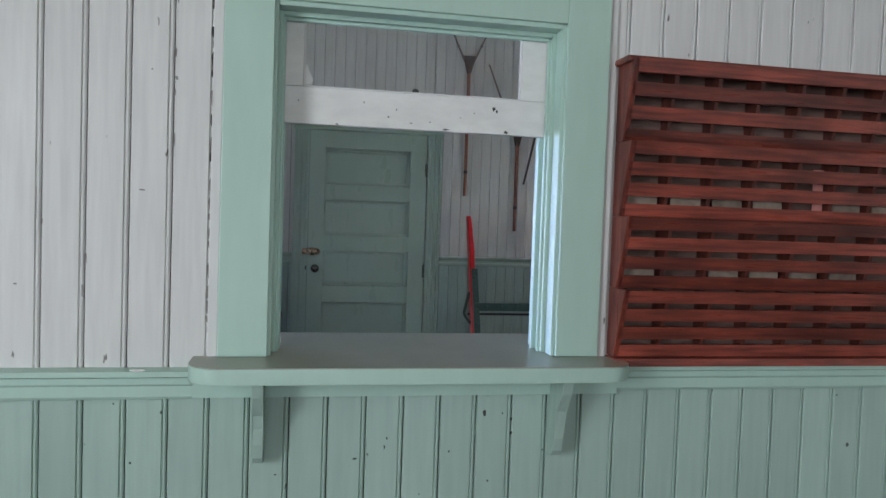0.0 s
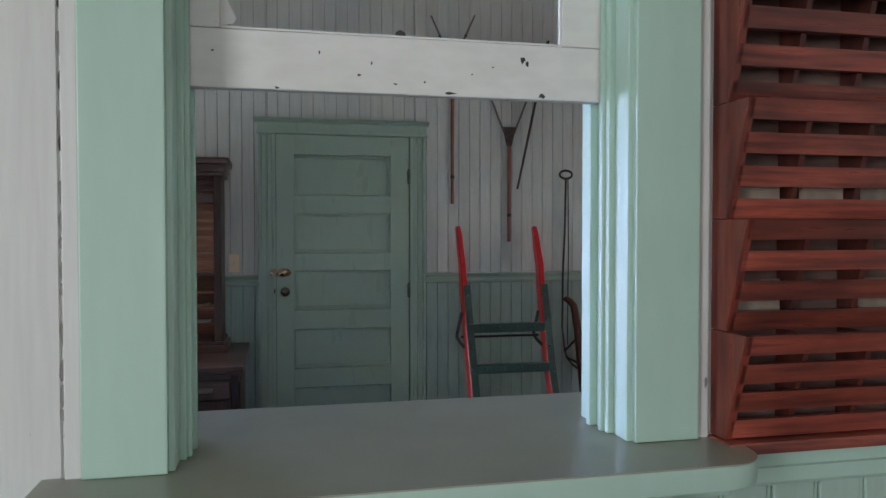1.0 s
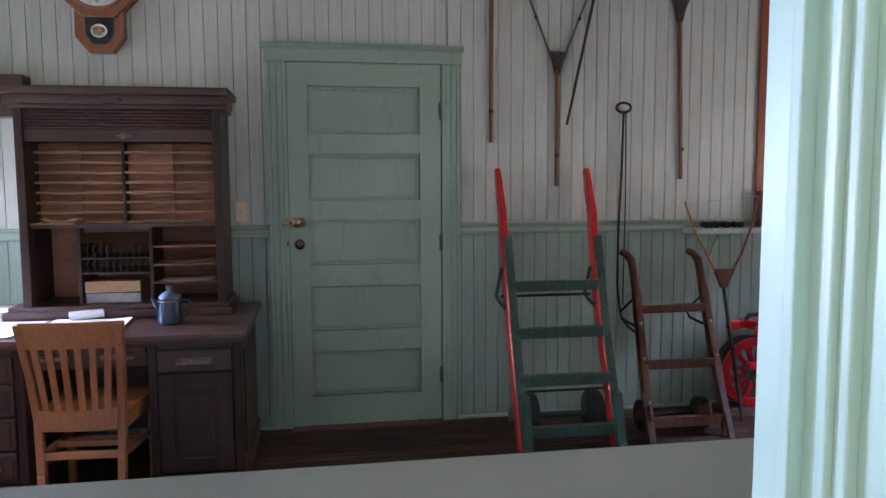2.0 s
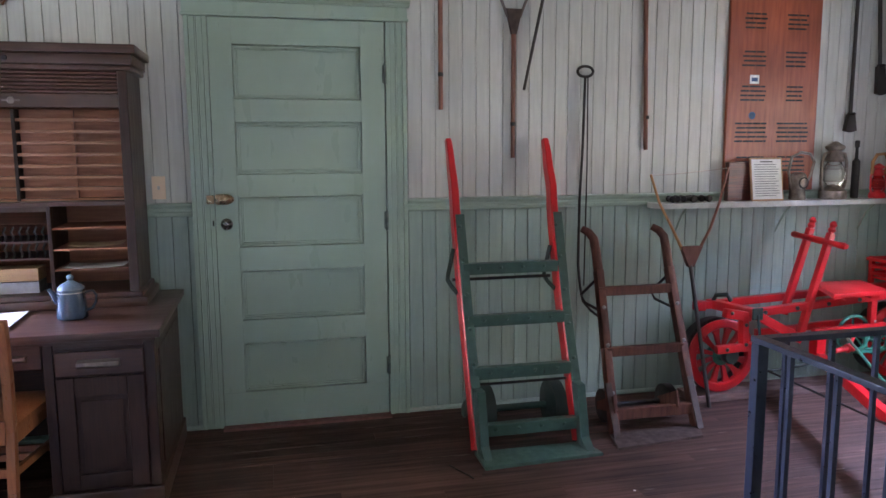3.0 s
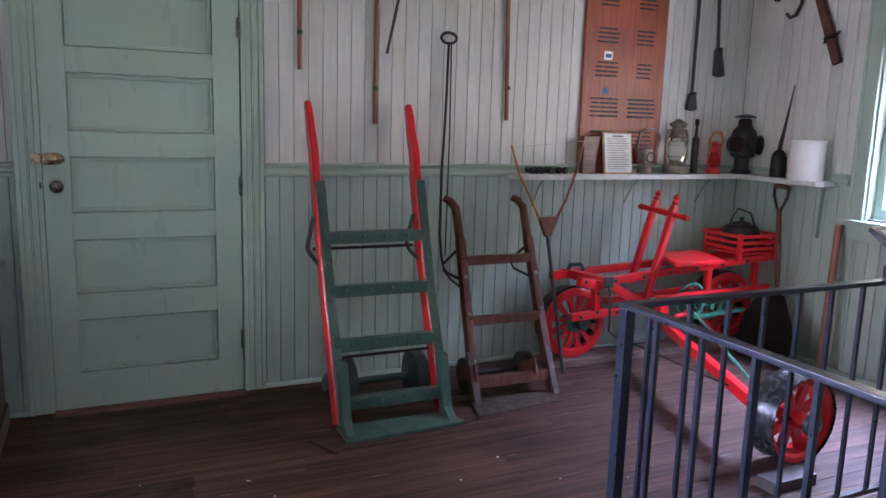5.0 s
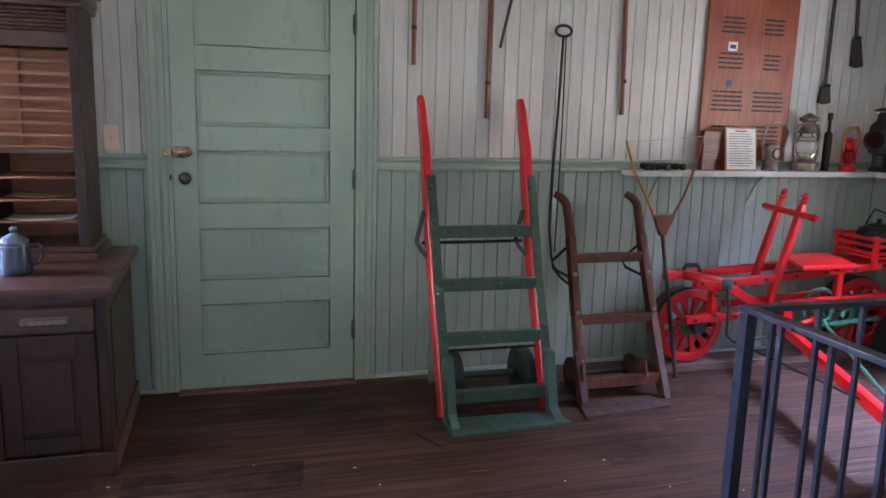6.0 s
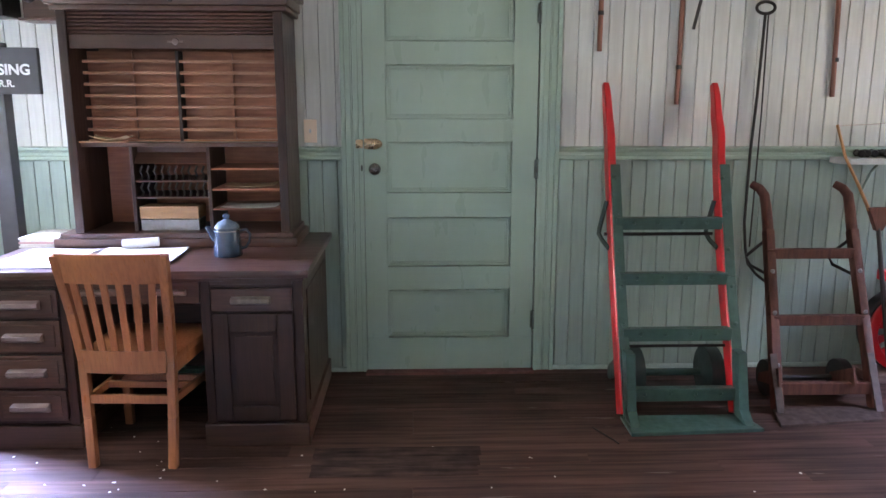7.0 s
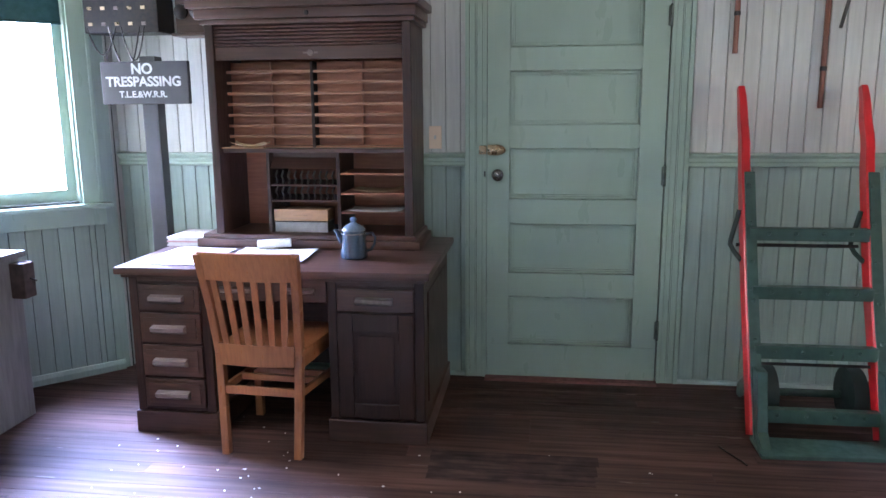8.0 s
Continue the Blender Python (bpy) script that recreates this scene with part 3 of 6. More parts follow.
# night latch and knob
latch = part("latch", box((0.412, DF - 0.022, 1.162), (0.45, DF - 0.0005, 1.212), 0.008), brass, door, "tarnished brass night latch", smooth=True)
bm = lathe([(0.026, -0.035), (0.027, 0), (0.0255, 0.014), (0.02, 0.03), (0.009, 0.042), (0, 0.044)], (0.46, DF - 0.014, 1.186), 16, (1, 0, 0))
bm.transform(Matrix.Translation((0, DF - 0.014, 0)) @ Matrix.Diagonal((1, 0.55, 1, 1)) @ Matrix.Translation((0, -(DF - 0.014), 0)))
part("latch_nose", bm, brass, latch, smooth=True)
part("strike", box((0.372, BACK - 0.041, 1.165), (0.409, BACK - 0.0245, 1.208), 0.004), brass, door, smooth=True)
part("knob", lathe([(0.014, 0), (0.012, 0.02), (0.014, 0.03), (0.027, 0.04), (0.03, 0.05), (0.025, 0.06), (0.012, 0.066), (0, 0.067)], (0.466, DF - 0.001, 1.065), 20, (0, -1, 0)), knob_steel, door, smooth=True)
part("knob_plate", lathe([(0.024, 0), (0.023, 0.004), (0.014, 0.006)], (0.466, DF - 0.0005, 1.065), 20, (0, -1, 0)), iron, door, smooth=True)
part("keyhole_plate", box((0.396, BACK - 0.0285, 1.053), (0.404, BACK - 0.0245, 1.081), 0.001), iron, door)
for hz in (0.28, 1.06, 1.81):
    part("hinge", rod((1.272, DF - 0.008, hz - 0.05), (1.272, DF - 0.008, hz + 0.05), 0.0075, bm=box((1.258, DF - 0.004, hz - 0.045), (1.276, DF - 0.0002, hz + 0.045), 0.001)), hinge_paint, door)


# windows with sashes
def sash_window(name, label, m, w, z0, z1, blind=0.0, thick=0.14):
    """A sash window; local x runs along the wall from 0 to w, +y into the room, wall face at y = 0."""
    win = thing(name, label, "window", (0, 0, 0), kind="structure", turn=m)

    def p(pn, lo, hi, mat, parent=win, bevel=0.002, lab=""):
        return part(pn, box(lo, hi, bevel), mat, parent, lab)
    for a, b in ((-0.085, 0.006), (w - 0.006, w + 0.085)):
        p("casing", (a, 0.0005, z0 - 0.01), (b, 0.022, z1 + 0.09), office_trim)
        p("casing_bead", (a - 0.004 if a < 0 else b - 0.014, 0.022, z0 - 0.005), (a + 0.014 if a < 0 else b + 0.004, 0.03, z1 + 0.094), office_trim)
    p("head_casing", (0.0065, 0.001, z1 - 0.006), (w - 0.0065, 0.021, z1 + 0.09), office_trim)
    p("window_sill", (-0.13, -0.1, z0 - 0.032), (w + 0.13, 0.062, z0 - 0.0105), office_trim, lab="wide green window sill", bevel=0.004)
    p("apron", (-0.1, 0.0005, z0 - 0.125), (w + 0.1, 0.019, z0 - 0.033), office_trim)
    for a, b in ((0.0, 0.018), (w - 0.018, w)):
        p("jamb", (a, -thick, z0 - 0.01), (b, 0.0, z1), office_trim)
    p("jamb_head", (0.018, -thick, z1 - 0.018), (w - 0.018, 0, z1), office_trim)
    mid = (z0 + z1) / 2 + 0.02
    for i, (s0, s1, d) in enumerate(((z0 - 0.01, mid + 0.02, -0.06), (mid - 0.02, z1 - 0.018, -0.1))):
        fr = p("sash", (0.0185, d - 0.03, s0), (w - 0.0185, d, s0 + (0.07 if i == 0 else 0.04)), office_trim)
        p("top_rail", (0.0185, d - 0.03, s1 - 0.04), (w - 0.0185, d, s1), office_trim, fr)
        for a, b in ((0.0185, 0.062), (w - 0.062, w - 0.0185)):
            p("stile", (a, d - 0.029, s0 + 0.04), (b, d - 0.001, s1 - 0.04), office_trim, fr)
        g = p("pane", (0.05, d - 0.018, s0 + 0.03), (w - 0.05, d - 0.014, s1 - 0.03), clear_glass, fr, 0)
        g.visible_shadow = False
    if blind:
        bl = part("roller_blind", box((0.02, -0.045, blind), (w - 0.02, -0.042, z1 - 0.02)), blind_green, win, "dark green roller blind half down")
        part("blind_hem", rod((0.02, -0.0435, blind), (w - 0.02, -0.0435, blind), 0.008), blind_green, bl)
        part("roller", rod((0.02, -0.04, z1 - 0.045), (w - 0.02, -0.04, z1 - 0.045), 0.02, seg=14), blind_green, bl)
    return win


sash_window("window_2", "bright bay window with green casing and a dark roller blind", SLANT @ pose(BW0, 0, 0), BW1 - BW0, BWB, BWT, 1.82)
sash_window("window_3", "bright end-wall window with green casing and a dark roller blind", pose(EAST, EW1, 0, 0, 0, -90) @ Matrix.Diagonal((1, -1, 1, 1)), EW1 - EW0, EWB, EWT, 1.86)
for ya in (3.05, 4.0):
    sash_window("window_4" if ya < 3.5 else "window_5", "bay front window with green casing and a blind", pose(-2.35, ya + 0.75, 0, 0, 0, -90), 0.75, 0.93, 2.1, 1.8)

# ---- waiting room: wall rack ----
rack = thing("brochure_rack", "red-stained slatted wooden wall rack with four open tiers", "rack", (1.6, PART_L, 1.13))
RX0, RX1 = 1.066, 2.3
tiers = [1.149, 1.309, 1.474, 1.644, 1.826]
part("top_board", box((RX0 - 0.012, 1.712, 1.818), (RX1 + 0.012, PART_L - 0.001, 1.833), 0.006), rack_wood, rack)
part("bottom_board", box((RX0 - 0.004, 1.73, 1.13), (RX1 + 0.004, PART_L - 0.001, 1.148), 0.003), rack_wood, rack)
for z0, z1 in zip(tiers, tiers[1:]):
    zt = z1 - 0.0008
    face = lambda z: 1.752 - 0.05 * (z - z0) / (zt - z0)
    for x in (RX0, RX1 - 0.014):
        part("side_panel", prism([(PART_L - 0.001, z0), (face(z0), z0), (face(zt), zt), (PART_L - 0.001, zt)], x, x + 0.014, "x", bevel=0.0015), rack_side, rack)
    n = 4
    for i in range(n):
        h = 0.029
        a = z0 + 0.001 + i * (zt - z0 - 0.001 - h) / (n - 1)
        lo, hi = (face(a), a), (face(a + h), a + h)
        part("slat", prism([lo, hi, (hi[0] + 0.012, hi[1]), (lo[0] + 0.012, lo[1])], RX0 + 0.004, RX1 - 0.004, "x", bevel=0.0012), rack_wood, rack)
    x = RX0 + 0.11
    while x < RX1 - 0.05:
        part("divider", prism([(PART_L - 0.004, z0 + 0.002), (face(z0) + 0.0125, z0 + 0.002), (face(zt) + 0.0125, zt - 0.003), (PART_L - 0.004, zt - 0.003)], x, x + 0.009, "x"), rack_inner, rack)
        x += 0.108
    # Added back panel, its dull brown keeping the gaps between slats dim.
    part("back_panel", box((RX0 + 0.0145, PART_L - 0.0035, z0), (RX1 - 0.0145, PART_L - 0.0005, zt)), dull_board, rack)

# leaflets left standing in the rack
r = random.Random(21)
for z0, cells, mat in ((1.474, (0, 1, 2, 3, 5, 6, 8), leaflet_dull), (1.309, (0, 2, 3, 4, 5, 7, 9), leaflet_dull), (1.474, (4,), leaflet_pink)):
    for c in cells:
        x = RX0 + 0.012 + c * 0.108 + r.uniform(0.008, 0.014)
        tall = 0.13 if mat is leaflet_pink else 0.075
        bm = prism([(1.7672, z0 + 0.0005), (1.7658, z0 + 0.0005), (1.7658 + 0.01 * tall, z0 + tall), (1.7672 + 0.01 * tall, z0 + tall)], x + (0.05 if mat is leaflet_pink else 0), x + 0.078, "x")
        word = "pink" if mat is leaflet_pink else "dull brown"
        tagged(part("leaflet", bm, mat, None, word + " paper leaflet standing in the red slatted rack"), category="leaflet", group="leaflets in the rack")

# ---- office: desk, hutch and chair ----
def words(text, size, m, mat, parent, name="lettering", depth=0.0012, align="CENTER", bold=0.0):
    """Raised lettering as a mesh; m places it (x along the line, y up)."""
    cu = bpy.data.curves.new(name, "FONT")
    cu.offset = size * bold
    cu.body, cu.size, cu.extrude, cu.align_x, cu.align_y = text, size, depth, align, "CENTER"
    tmp = bpy.data.objects.new("tmp", cu)
    scene.collection.objects.link(tmp)
    me = bpy.data.meshes.new_from_object(tmp.evaluated_get(bpy.context.evaluated_depsgraph_get()))
    bpy.data.objects.remove(tmp)
    bpy.data.curves.remove(cu)
    bm = bmesh.new()
    bm.from_mesh(me)
    bpy.data.meshes.remove(me)
    bm.transform(m)
    return part(name, bm, mat, parent)


FACING = lambda x, y, z: Matrix.Translation((x, y, z)) @ pose(0, 0, 0, 90, 0, 0)

desk = thing("desk", "dark walnut double-pedestal office desk with paper on top", "desk", (-0.44, 5.15, 0))
part("desktop", box((-1.095, 4.768, 0.716), (0.245, 5.63, 0.748), 0.006), dark_wood, desk, "worn dark top with a rounded edge", smooth=True)
part("top_rim", box((-1.075, 4.79, 0.7), (0.225, 5.61, 0.7175), 0.003), dark_wood, desk)
for x0, x1, drawers in ((-1.055, -0.70, 4), (-0.187, 0.215, 1)):
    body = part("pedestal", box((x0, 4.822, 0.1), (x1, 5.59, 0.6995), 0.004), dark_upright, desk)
    part("plinth", box((x0 - 0.012, 4.805, 0), (x1 + 0.012, 5.6, 0.098), 0.006), dark_wood, desk)
    for cx in (x0 + 0.018, x1 - 0.018):
        part("corner_post", box((cx - 0.018, 4.813, 0.1), (cx + 0.018, 4.8218, 0.699), 0.003), dark_upright, body)
    part("writing_slide", box((x0 + 0.04, 4.808, 0.682), (x1 - 0.04, 4.8215, 0.697), 0.003), dark_wood, body)
    if drawers == 4:
        for z0, z1 in ((0.555, 0.668), (0.413, 0.543), (0.263, 0.4), (0.122, 0.25)):
            d = part("drawer", box((x0 + 0.042, 4.805, z0), (x1 - 0.042, 4.8215, z1), 0.004), dark_wood, desk)
            part("drawer_field", box((x0 + 0.06, 4.799, z0 + 0.018), (x1 - 0.06, 4.8048, z1 - 0.018), 0.003), dark_wood, d)
            c = (x0 + x1) / 2
            part("handle", prism([(4.7985, (z0 + z1) / 2 - 0.02), (4.784, (z0 + z1) / 2 - 0.018), (4.768, (z0 + z1) / 2 - 0.006), (4.768, (z0 + z1) / 2 + 0.01), (4.7985, (z0 + z1) / 2 + 0.016)], c - 0.075, c + 0.075, "x", bevel=0.003),
                 handle_wood, d, "pale worn wooden drawer pull", smooth=True)
    else:
        d = part("drawer", box((x0 + 0.042, 4.805, 0.575), (x1 - 0.042, 4.8215, 0.668), 0.004), dark_wood, desk)
        part("handle", prism([(4.8045, 0.605), (4.79, 0.606), (4.776, 0.616), (4.776, 0.63), (4.8045, 0.636)], -0.064, 0.09, "x", bevel=0.003), fork_grey, d, smooth=True)
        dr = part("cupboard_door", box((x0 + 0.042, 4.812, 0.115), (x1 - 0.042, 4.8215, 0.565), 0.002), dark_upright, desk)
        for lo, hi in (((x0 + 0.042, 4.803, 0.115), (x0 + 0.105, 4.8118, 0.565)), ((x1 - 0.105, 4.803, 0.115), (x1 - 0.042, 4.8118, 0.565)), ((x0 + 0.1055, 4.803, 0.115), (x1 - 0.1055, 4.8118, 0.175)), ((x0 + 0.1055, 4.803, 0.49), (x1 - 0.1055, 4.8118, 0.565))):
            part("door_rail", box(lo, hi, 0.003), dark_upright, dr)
        part("door_field", box((x0 + 0.125, 4.808, 0.195), (x1 - 0.125, 4.8119, 0.47), 0.002), dark_upright, dr)
kd = part("centre_drawer", box((-0.695, 4.815, 0.605), (-0.192, 4.84, 0.695), 0.003), dark_wood, desk)
for cx in (-0.58, -0.31):
    part("handle", prism([(4.8145, 0.64), (4.8, 0.641), (4.788, 0.65), (4.788, 0.661), (4.8145, 0.666)], cx - 0.07, cx + 0.07, "x", bevel=0.003), handle_wood, kd, smooth=True)
part("modesty_panel", box((-0.699, 5.44, 0.12), (-0.188, 5.46, 0.699), 0.002), dark_wood, desk)
part("side_field", box((0.2155, 4.9, 0.16), (0.2215, 5.5, 0.64), 0.003), dark_upright, desk)

hutch = thing("desk_hutch", "tall dark roll-front desk hutch open on pigeonholes and shelves", "hutch", (-0.36, 5.35, 0.7485))
HB = 5.6
part("base_moulding", box((-0.94, 5.235, 0.7485), (0.135, HB, 0.79), 0.008), dark_wood, hutch, smooth=True)
part("base_board", box((-0.915, 5.25, 0.7905), (0.115, HB, 0.812), 0.004), dark_wood, hutch)
for x0, x1 in ((-0.85, -0.811), (0.06, 0.1)):
    part("side_panel", box((x0, 5.262, 0.8125), (x1, HB - 0.001, 1.768), 0.004), dark_upright, hutch)
part("back_panel", box((-0.8105, HB - 0.018, 0.8125), (0.0595, HB - 0.004, 1.767)), inner_wood, hutch)
for lo, hi in (((-0.87, 5.25, 1.7685), (0.12, HB, 1.79)), ((-0.885, 5.235, 1.7905), (0.128, HB, 1.835)), ((-0.91, 5.205, 1.8355), (0.147, HB, 1.872))):
    part("cornice", box(lo, hi, 0.006), dark_wood, hutch, smooth=True)
part("keyhole", lathe([(0.011, 0), (0.009, 0.004), (0, 0.004)], (-0.36, 5.2349, 1.81), 12, (0, -1, 0)), iron, hutch)
tambour = part("tambour", box((-0.8105, 5.277, 1.612), (0.0595, 5.293, 1.672), 0.004), dark_wood, hutch, "rolled-up slatted shutter")
for i in range(6):
    z = 1.673 + i * 0.0158
    part("shutter_slat", prism([(5.285, z), (5.277, z + 0.002), (5.274, z + 0.0075), (5.277, z + 0.013), (5.285, z + 0.0152), (5.293, z + 0.0152), (5.293, z)], -0.8105, 0.0595, "x"), dark_wood, tambour)
part("shutter_plate", lathe([(0.016, 0), (0.013, 0.003), (0, 0.003)], (-0.36, 5.2768, 1.642), 12, (0, -1, 0), bm=box((-0.395, 5.2745, 1.638), (-0.325, 5.2768, 1.646), 0.001)), handle_wood, tambour)
PF = 5.315
PU = 5.385
part("divider", box((-0.4, PU, 1.212), (-0.386, HB - 0.0185, 1.6115), 0.002), dark_upright, hutch)
for xa, xb in ((-0.8105, -0.401), (-0.385, 0.0595)):
    for i in range(8):
        z = 1.212 + i * 0.0502
        s = part("pigeonhole_shelf", box((xa, PU + 0.02, z), (xb, HB - 0.0185, z + 0.008), 0.001), inner_wood, hutch)
        for k in range(2):
            x = xa + 0.004 + k * (xb - xa) / 2
            part("drawer_front", box((x, PU + 0.05 + 0.006 * ((k * 5 + i * 3) % 3), z + 0.0085), (x + (xb - xa) / 2 - 0.012, PU + 0.062 + 0.006 * ((k * 5 + i * 3) % 3), z + 0.0475), 0.001), inner_wood, s)
        part("shelf_lip", box((xa, PU + 0.004, z - 0.005), (xb, PU + 0.0198, z + 0.0085), 0.002), lip_wood, s)
    xm = (xa + xb) / 2
    part("inner_divider", box((xm - 0.005, PU + 0.035, 1.212), (xm + 0.005, PU + 0.049, 1.61)), inner_wood, hutch)
part("middle_shelf", box((-0.8105, PF - 0.012, 1.192), (0.0595, HB - 0.0185, 1.2115), 0.002), dark_wood, hutch)
for x in (-0.606, -0.268):
    part("divider", box((x, PF - 0.006, 0.8125), (x + 0.016, HB - 0.0185, 1.1915), 0.002), dark_upright, hutch)
part("organiser_top", prism([(PF - 0.004, 1.118), (PF + 0.05, 1.165), (PF + 0.05, 1.19), (HB - 0.02, 1.19), (HB - 0.02, 1.118)], -0.5895, -0.2685, "x"), dark_wood, hutch)
for rowz in (0.968, 1.042):
    part("organiser_shelf", box((-0.5895, PF, rowz - 0.008), (-0.2685, HB - 0.0185, rowz), 0.001), dark_wood, hutch)
    for k in range(10):
        x = -0.572 + k * 0.0305
        part("curved_rib", tube([(x, PF + 0.03, rowz + 0.001), (x + 0.009, PF + 0.018, rowz + 0.02), (x + 0.004, PF + 0.006, rowz + 0.04), (x + 0.012, PF + 0.014, rowz + 0.063)], 0.0048, 6), iron, hutch, smooth=True)
bx = part("inner_drawer", box((-0.58, PF - 0.004, 0.868), (-0.318, PF + 0.12, 0.924), 0.002), tan_wood, hutch, "pale wooden index drawer")
words("- - - - - -", 0.02, FACING(-0.45, PF - 0.005, 0.897), dark_wood, bx, "marking", 0.0004)
part("inner_drawer", box((-0.58, PF + 0.004, 0.8135), (-0.32, PF + 0.12, 0.864), 0.002), page_grey, hutch, "grey card box")
for z in (0.905, 0.995, 1.088):
    part("shelf", box((-0.2515, PF, z), (0.0595, HB - 0.0185, z + 0.009), 0.001), inner_wood, hutch)
part("letter_ledge", box((-0.8105, PF - 0.03, 1.2118), (-0.607, PF + 0.01, 1.2175), 0.001), tan_wood, hutch)


def sheet(name, label, x0, x1, y0, y1, z, n=1, mat=None, turn=0.0, curl=0.004, cat="paper"):
    """A few loose sheets, slightly curled and shifted."""
    ob = thing(name, label, cat, ((x0 + x1) / 2, (y0 + y1) / 2, z))
    r = random.Random(int(abs(x0 * 1000)))
    for i in range(n):
        bm = bmesh.new()
        bmesh.ops.create_grid(bm, x_segments=6, y_segments=6, size=0.5)
        w, h = x1 - x0, y1 - y0
        for v in bm.verts:
            u, t = v.co.x, v.co.y
            v.co.z = curl * (u * u * 3 + t * t * 1.5) * (0.5 + r.random() * 0.2) + i * 0.0015 + 0.0006
        bmesh.ops.solidify(bm, geom=bm.faces[:], thickness=0.0006)
        bm.transform(Matrix.Translation(((x0 + x1) / 2, (y0 + y1) / 2, z)) @ pose(r.uniform(-0.006, 0.006), r.uniform(-0.006, 0.006), 0, 0, 0, turn + r.uniform(-4, 4) * (i > 0)) @ Matrix.Diagonal((w, h, 1, 1)))
        part("leaf", bm, mat or paper, ob, smooth=True)
    return ob


sheet("paper_sheet", "white loose sheets lying on the dark desk", -1.02, -0.74, 4.83, 5.2, 0.7485, 3, turn=-4)
sheet("paper_sheet", "open white ledger sheets lying on the dark desk", -0.68, -0.33, 4.9, 5.2, 0.7485, 3, turn=3, curl=0.012)
tagged(part("paper_roll", tube([(-0.62, 5.19, 0.776), (-0.55, 5.2, 0.779), (-0.47, 5.215, 0.782)], [0.02, 0.022, 0.02], 12), paper, None, "loosely rolled white paper on the ledger sheets", smooth=True), category="paper")
stack = thing("magazine_stack", "low stack of pale printed magazines on the desk corner", "magazines", (-0.98, 5.35, 0.7485))
for i in range(5):
    part("magazine", box((-1.1 + 0.006 * (i % 2), 5.25, 0.749 + i * 0.009), (-0.93 + 0.004 * (i % 3), 5.48, 0.7575 + i * 0.009), 0.002), paper if i != 2 else pink_paper, stack)
sheet("envelope", "tan folded papers on the hutch shelf", -0.2, 0.02, 5.33, 5.45, 1.0045, 3, tan_pale, 2, 0.02)
sheet("envelope", "white papers sticking out of the hutch shelf", -0.22, 0.03, 5.305, 5.44, 0.9145, 2, paper, -2, 0.012)
sheet("envelope", "brown curled paper lying on the hutch ledge", -0.77, -0.6, 5.29, 5.36, 1.218, 2, tan_pale, 0, 0.035)

pot = thing("coffee_pot", "blue speckled enamel coffee pot with a pale lid on the desk", "coffee pot", (-0.13, 5.06, 0.7485))
part("body", lathe([(0.056, 0), (0.06, 0.006), (0.059, 0.02), (0.052, 0.115), (0.051, 0.122)], (-0.13, 5.06, 0.7485), 28), enamel_blue, pot, smooth=True)
part("lid", lathe([(0.053, 0), (0.052, 0.006), (0.04, 0.02), (0.018, 0.031), (0.012, 0.036)], (-0.13, 5.06, 0.8708), 24), enamel_pale, pot, smooth=True)
part("knob", lathe([(0.008, 0), (0.015, 0.008), (0.015, 0.017), (0.007, 0.024), (0, 0.025)], (-0.13, 5.06, 0.9065), 14), enamel_pale, pot, smooth=True)
part("spout", tube([(-0.178, 5.056, 0.822), (-0.19, 5.054, 0.84), (-0.203, 5.053, 0.862), (-0.213, 5.052, 0.874)], [0.02, 0.016, 0.011, 0.009], 12), enamel_blue, pot, smooth=True)
part("handle", tube([(-0.078, 5.064, 0.855), (-0.05, 5.066, 0.86), (-0.036, 5.067, 0.84), (-0.04, 5.067, 0.81), (-0.055, 5.066, 0.785), (-0.074, 5.064, 0.78)], 0.006, 8), enamel_blue, pot, smooth=True)
part("band", lathe([(0.0535, 0), (0.0545, 0.002), (0.0535, 0.004)], (-0.13, 5.06, 0.856), 28), steel, pot, smooth=True)

chair = thing("office_chair", "golden oak slat-back office chair pushed up to the desk", "chair", (-0.43, 4.64, 0), turn=pose(0, 0, 0, 0, 0, -3))
seat = prism([(-0.185, 0.02), (-0.195, 0.2), (-0.215, 0.43), (0.215, 0.43), (0.195, 0.2), (0.185, 0.02)], 0.425, 0.452, "z", bevel=0.006)
part("seat", seat, oak, chair, "saddled oak seat", smooth=True)
for s in (-1, 1):
    post = [(s * 0.155, 0.0, 0.0), (s * 0.162, 0.012, 0.2), (s * 0.168, 0.02, 0.43), (s * 0.18, -0.005, 0.62), (s * 0.196, -0.06, 0.852)]
    bm = bmesh.new()
    for a, b in zip(post, post[1:]):
        bar(a, b, 0.032, 0.036, bm, 0.004, up=(0, 1, 0))
    part("back_leg", bm, oak, chair, smooth=True)
    part("front_leg", bar((s * 0.185, 0.4, 0), (s * 0.185, 0.395, 0.4245), 0.034, 0.034, up=(0, 1, 0), bevel=0.004), oak, chair, smooth=True)
    part("side_stretcher", bar((s * 0.166, 0.03, 0.27), (s * 0.184, 0.38, 0.25), 0.018, 0.03, bevel=0.003), oak, chair)
    part("side_apron", bar((s * 0.17, 0.04, 0.4), (s * 0.186, 0.38, 0.4), 0.02, 0.048, bevel=0.003), oak, chair)
part("stretcher", bar((-0.15, 0.014, 0.275), (0.15, 0.014, 0.275), 0.018, 0.034, bevel=0.003), oak, chair)
part("stretcher", bar((-0.172, 0.2, 0.262), (0.172, 0.2, 0.262), 0.018, 0.028, bevel=0.003), oak, chair)
part("front_stretcher", bar((-0.17, 0.39, 0.22), (0.17, 0.39, 0.22), 0.018, 0.03, bevel=0.003), oak, chair)


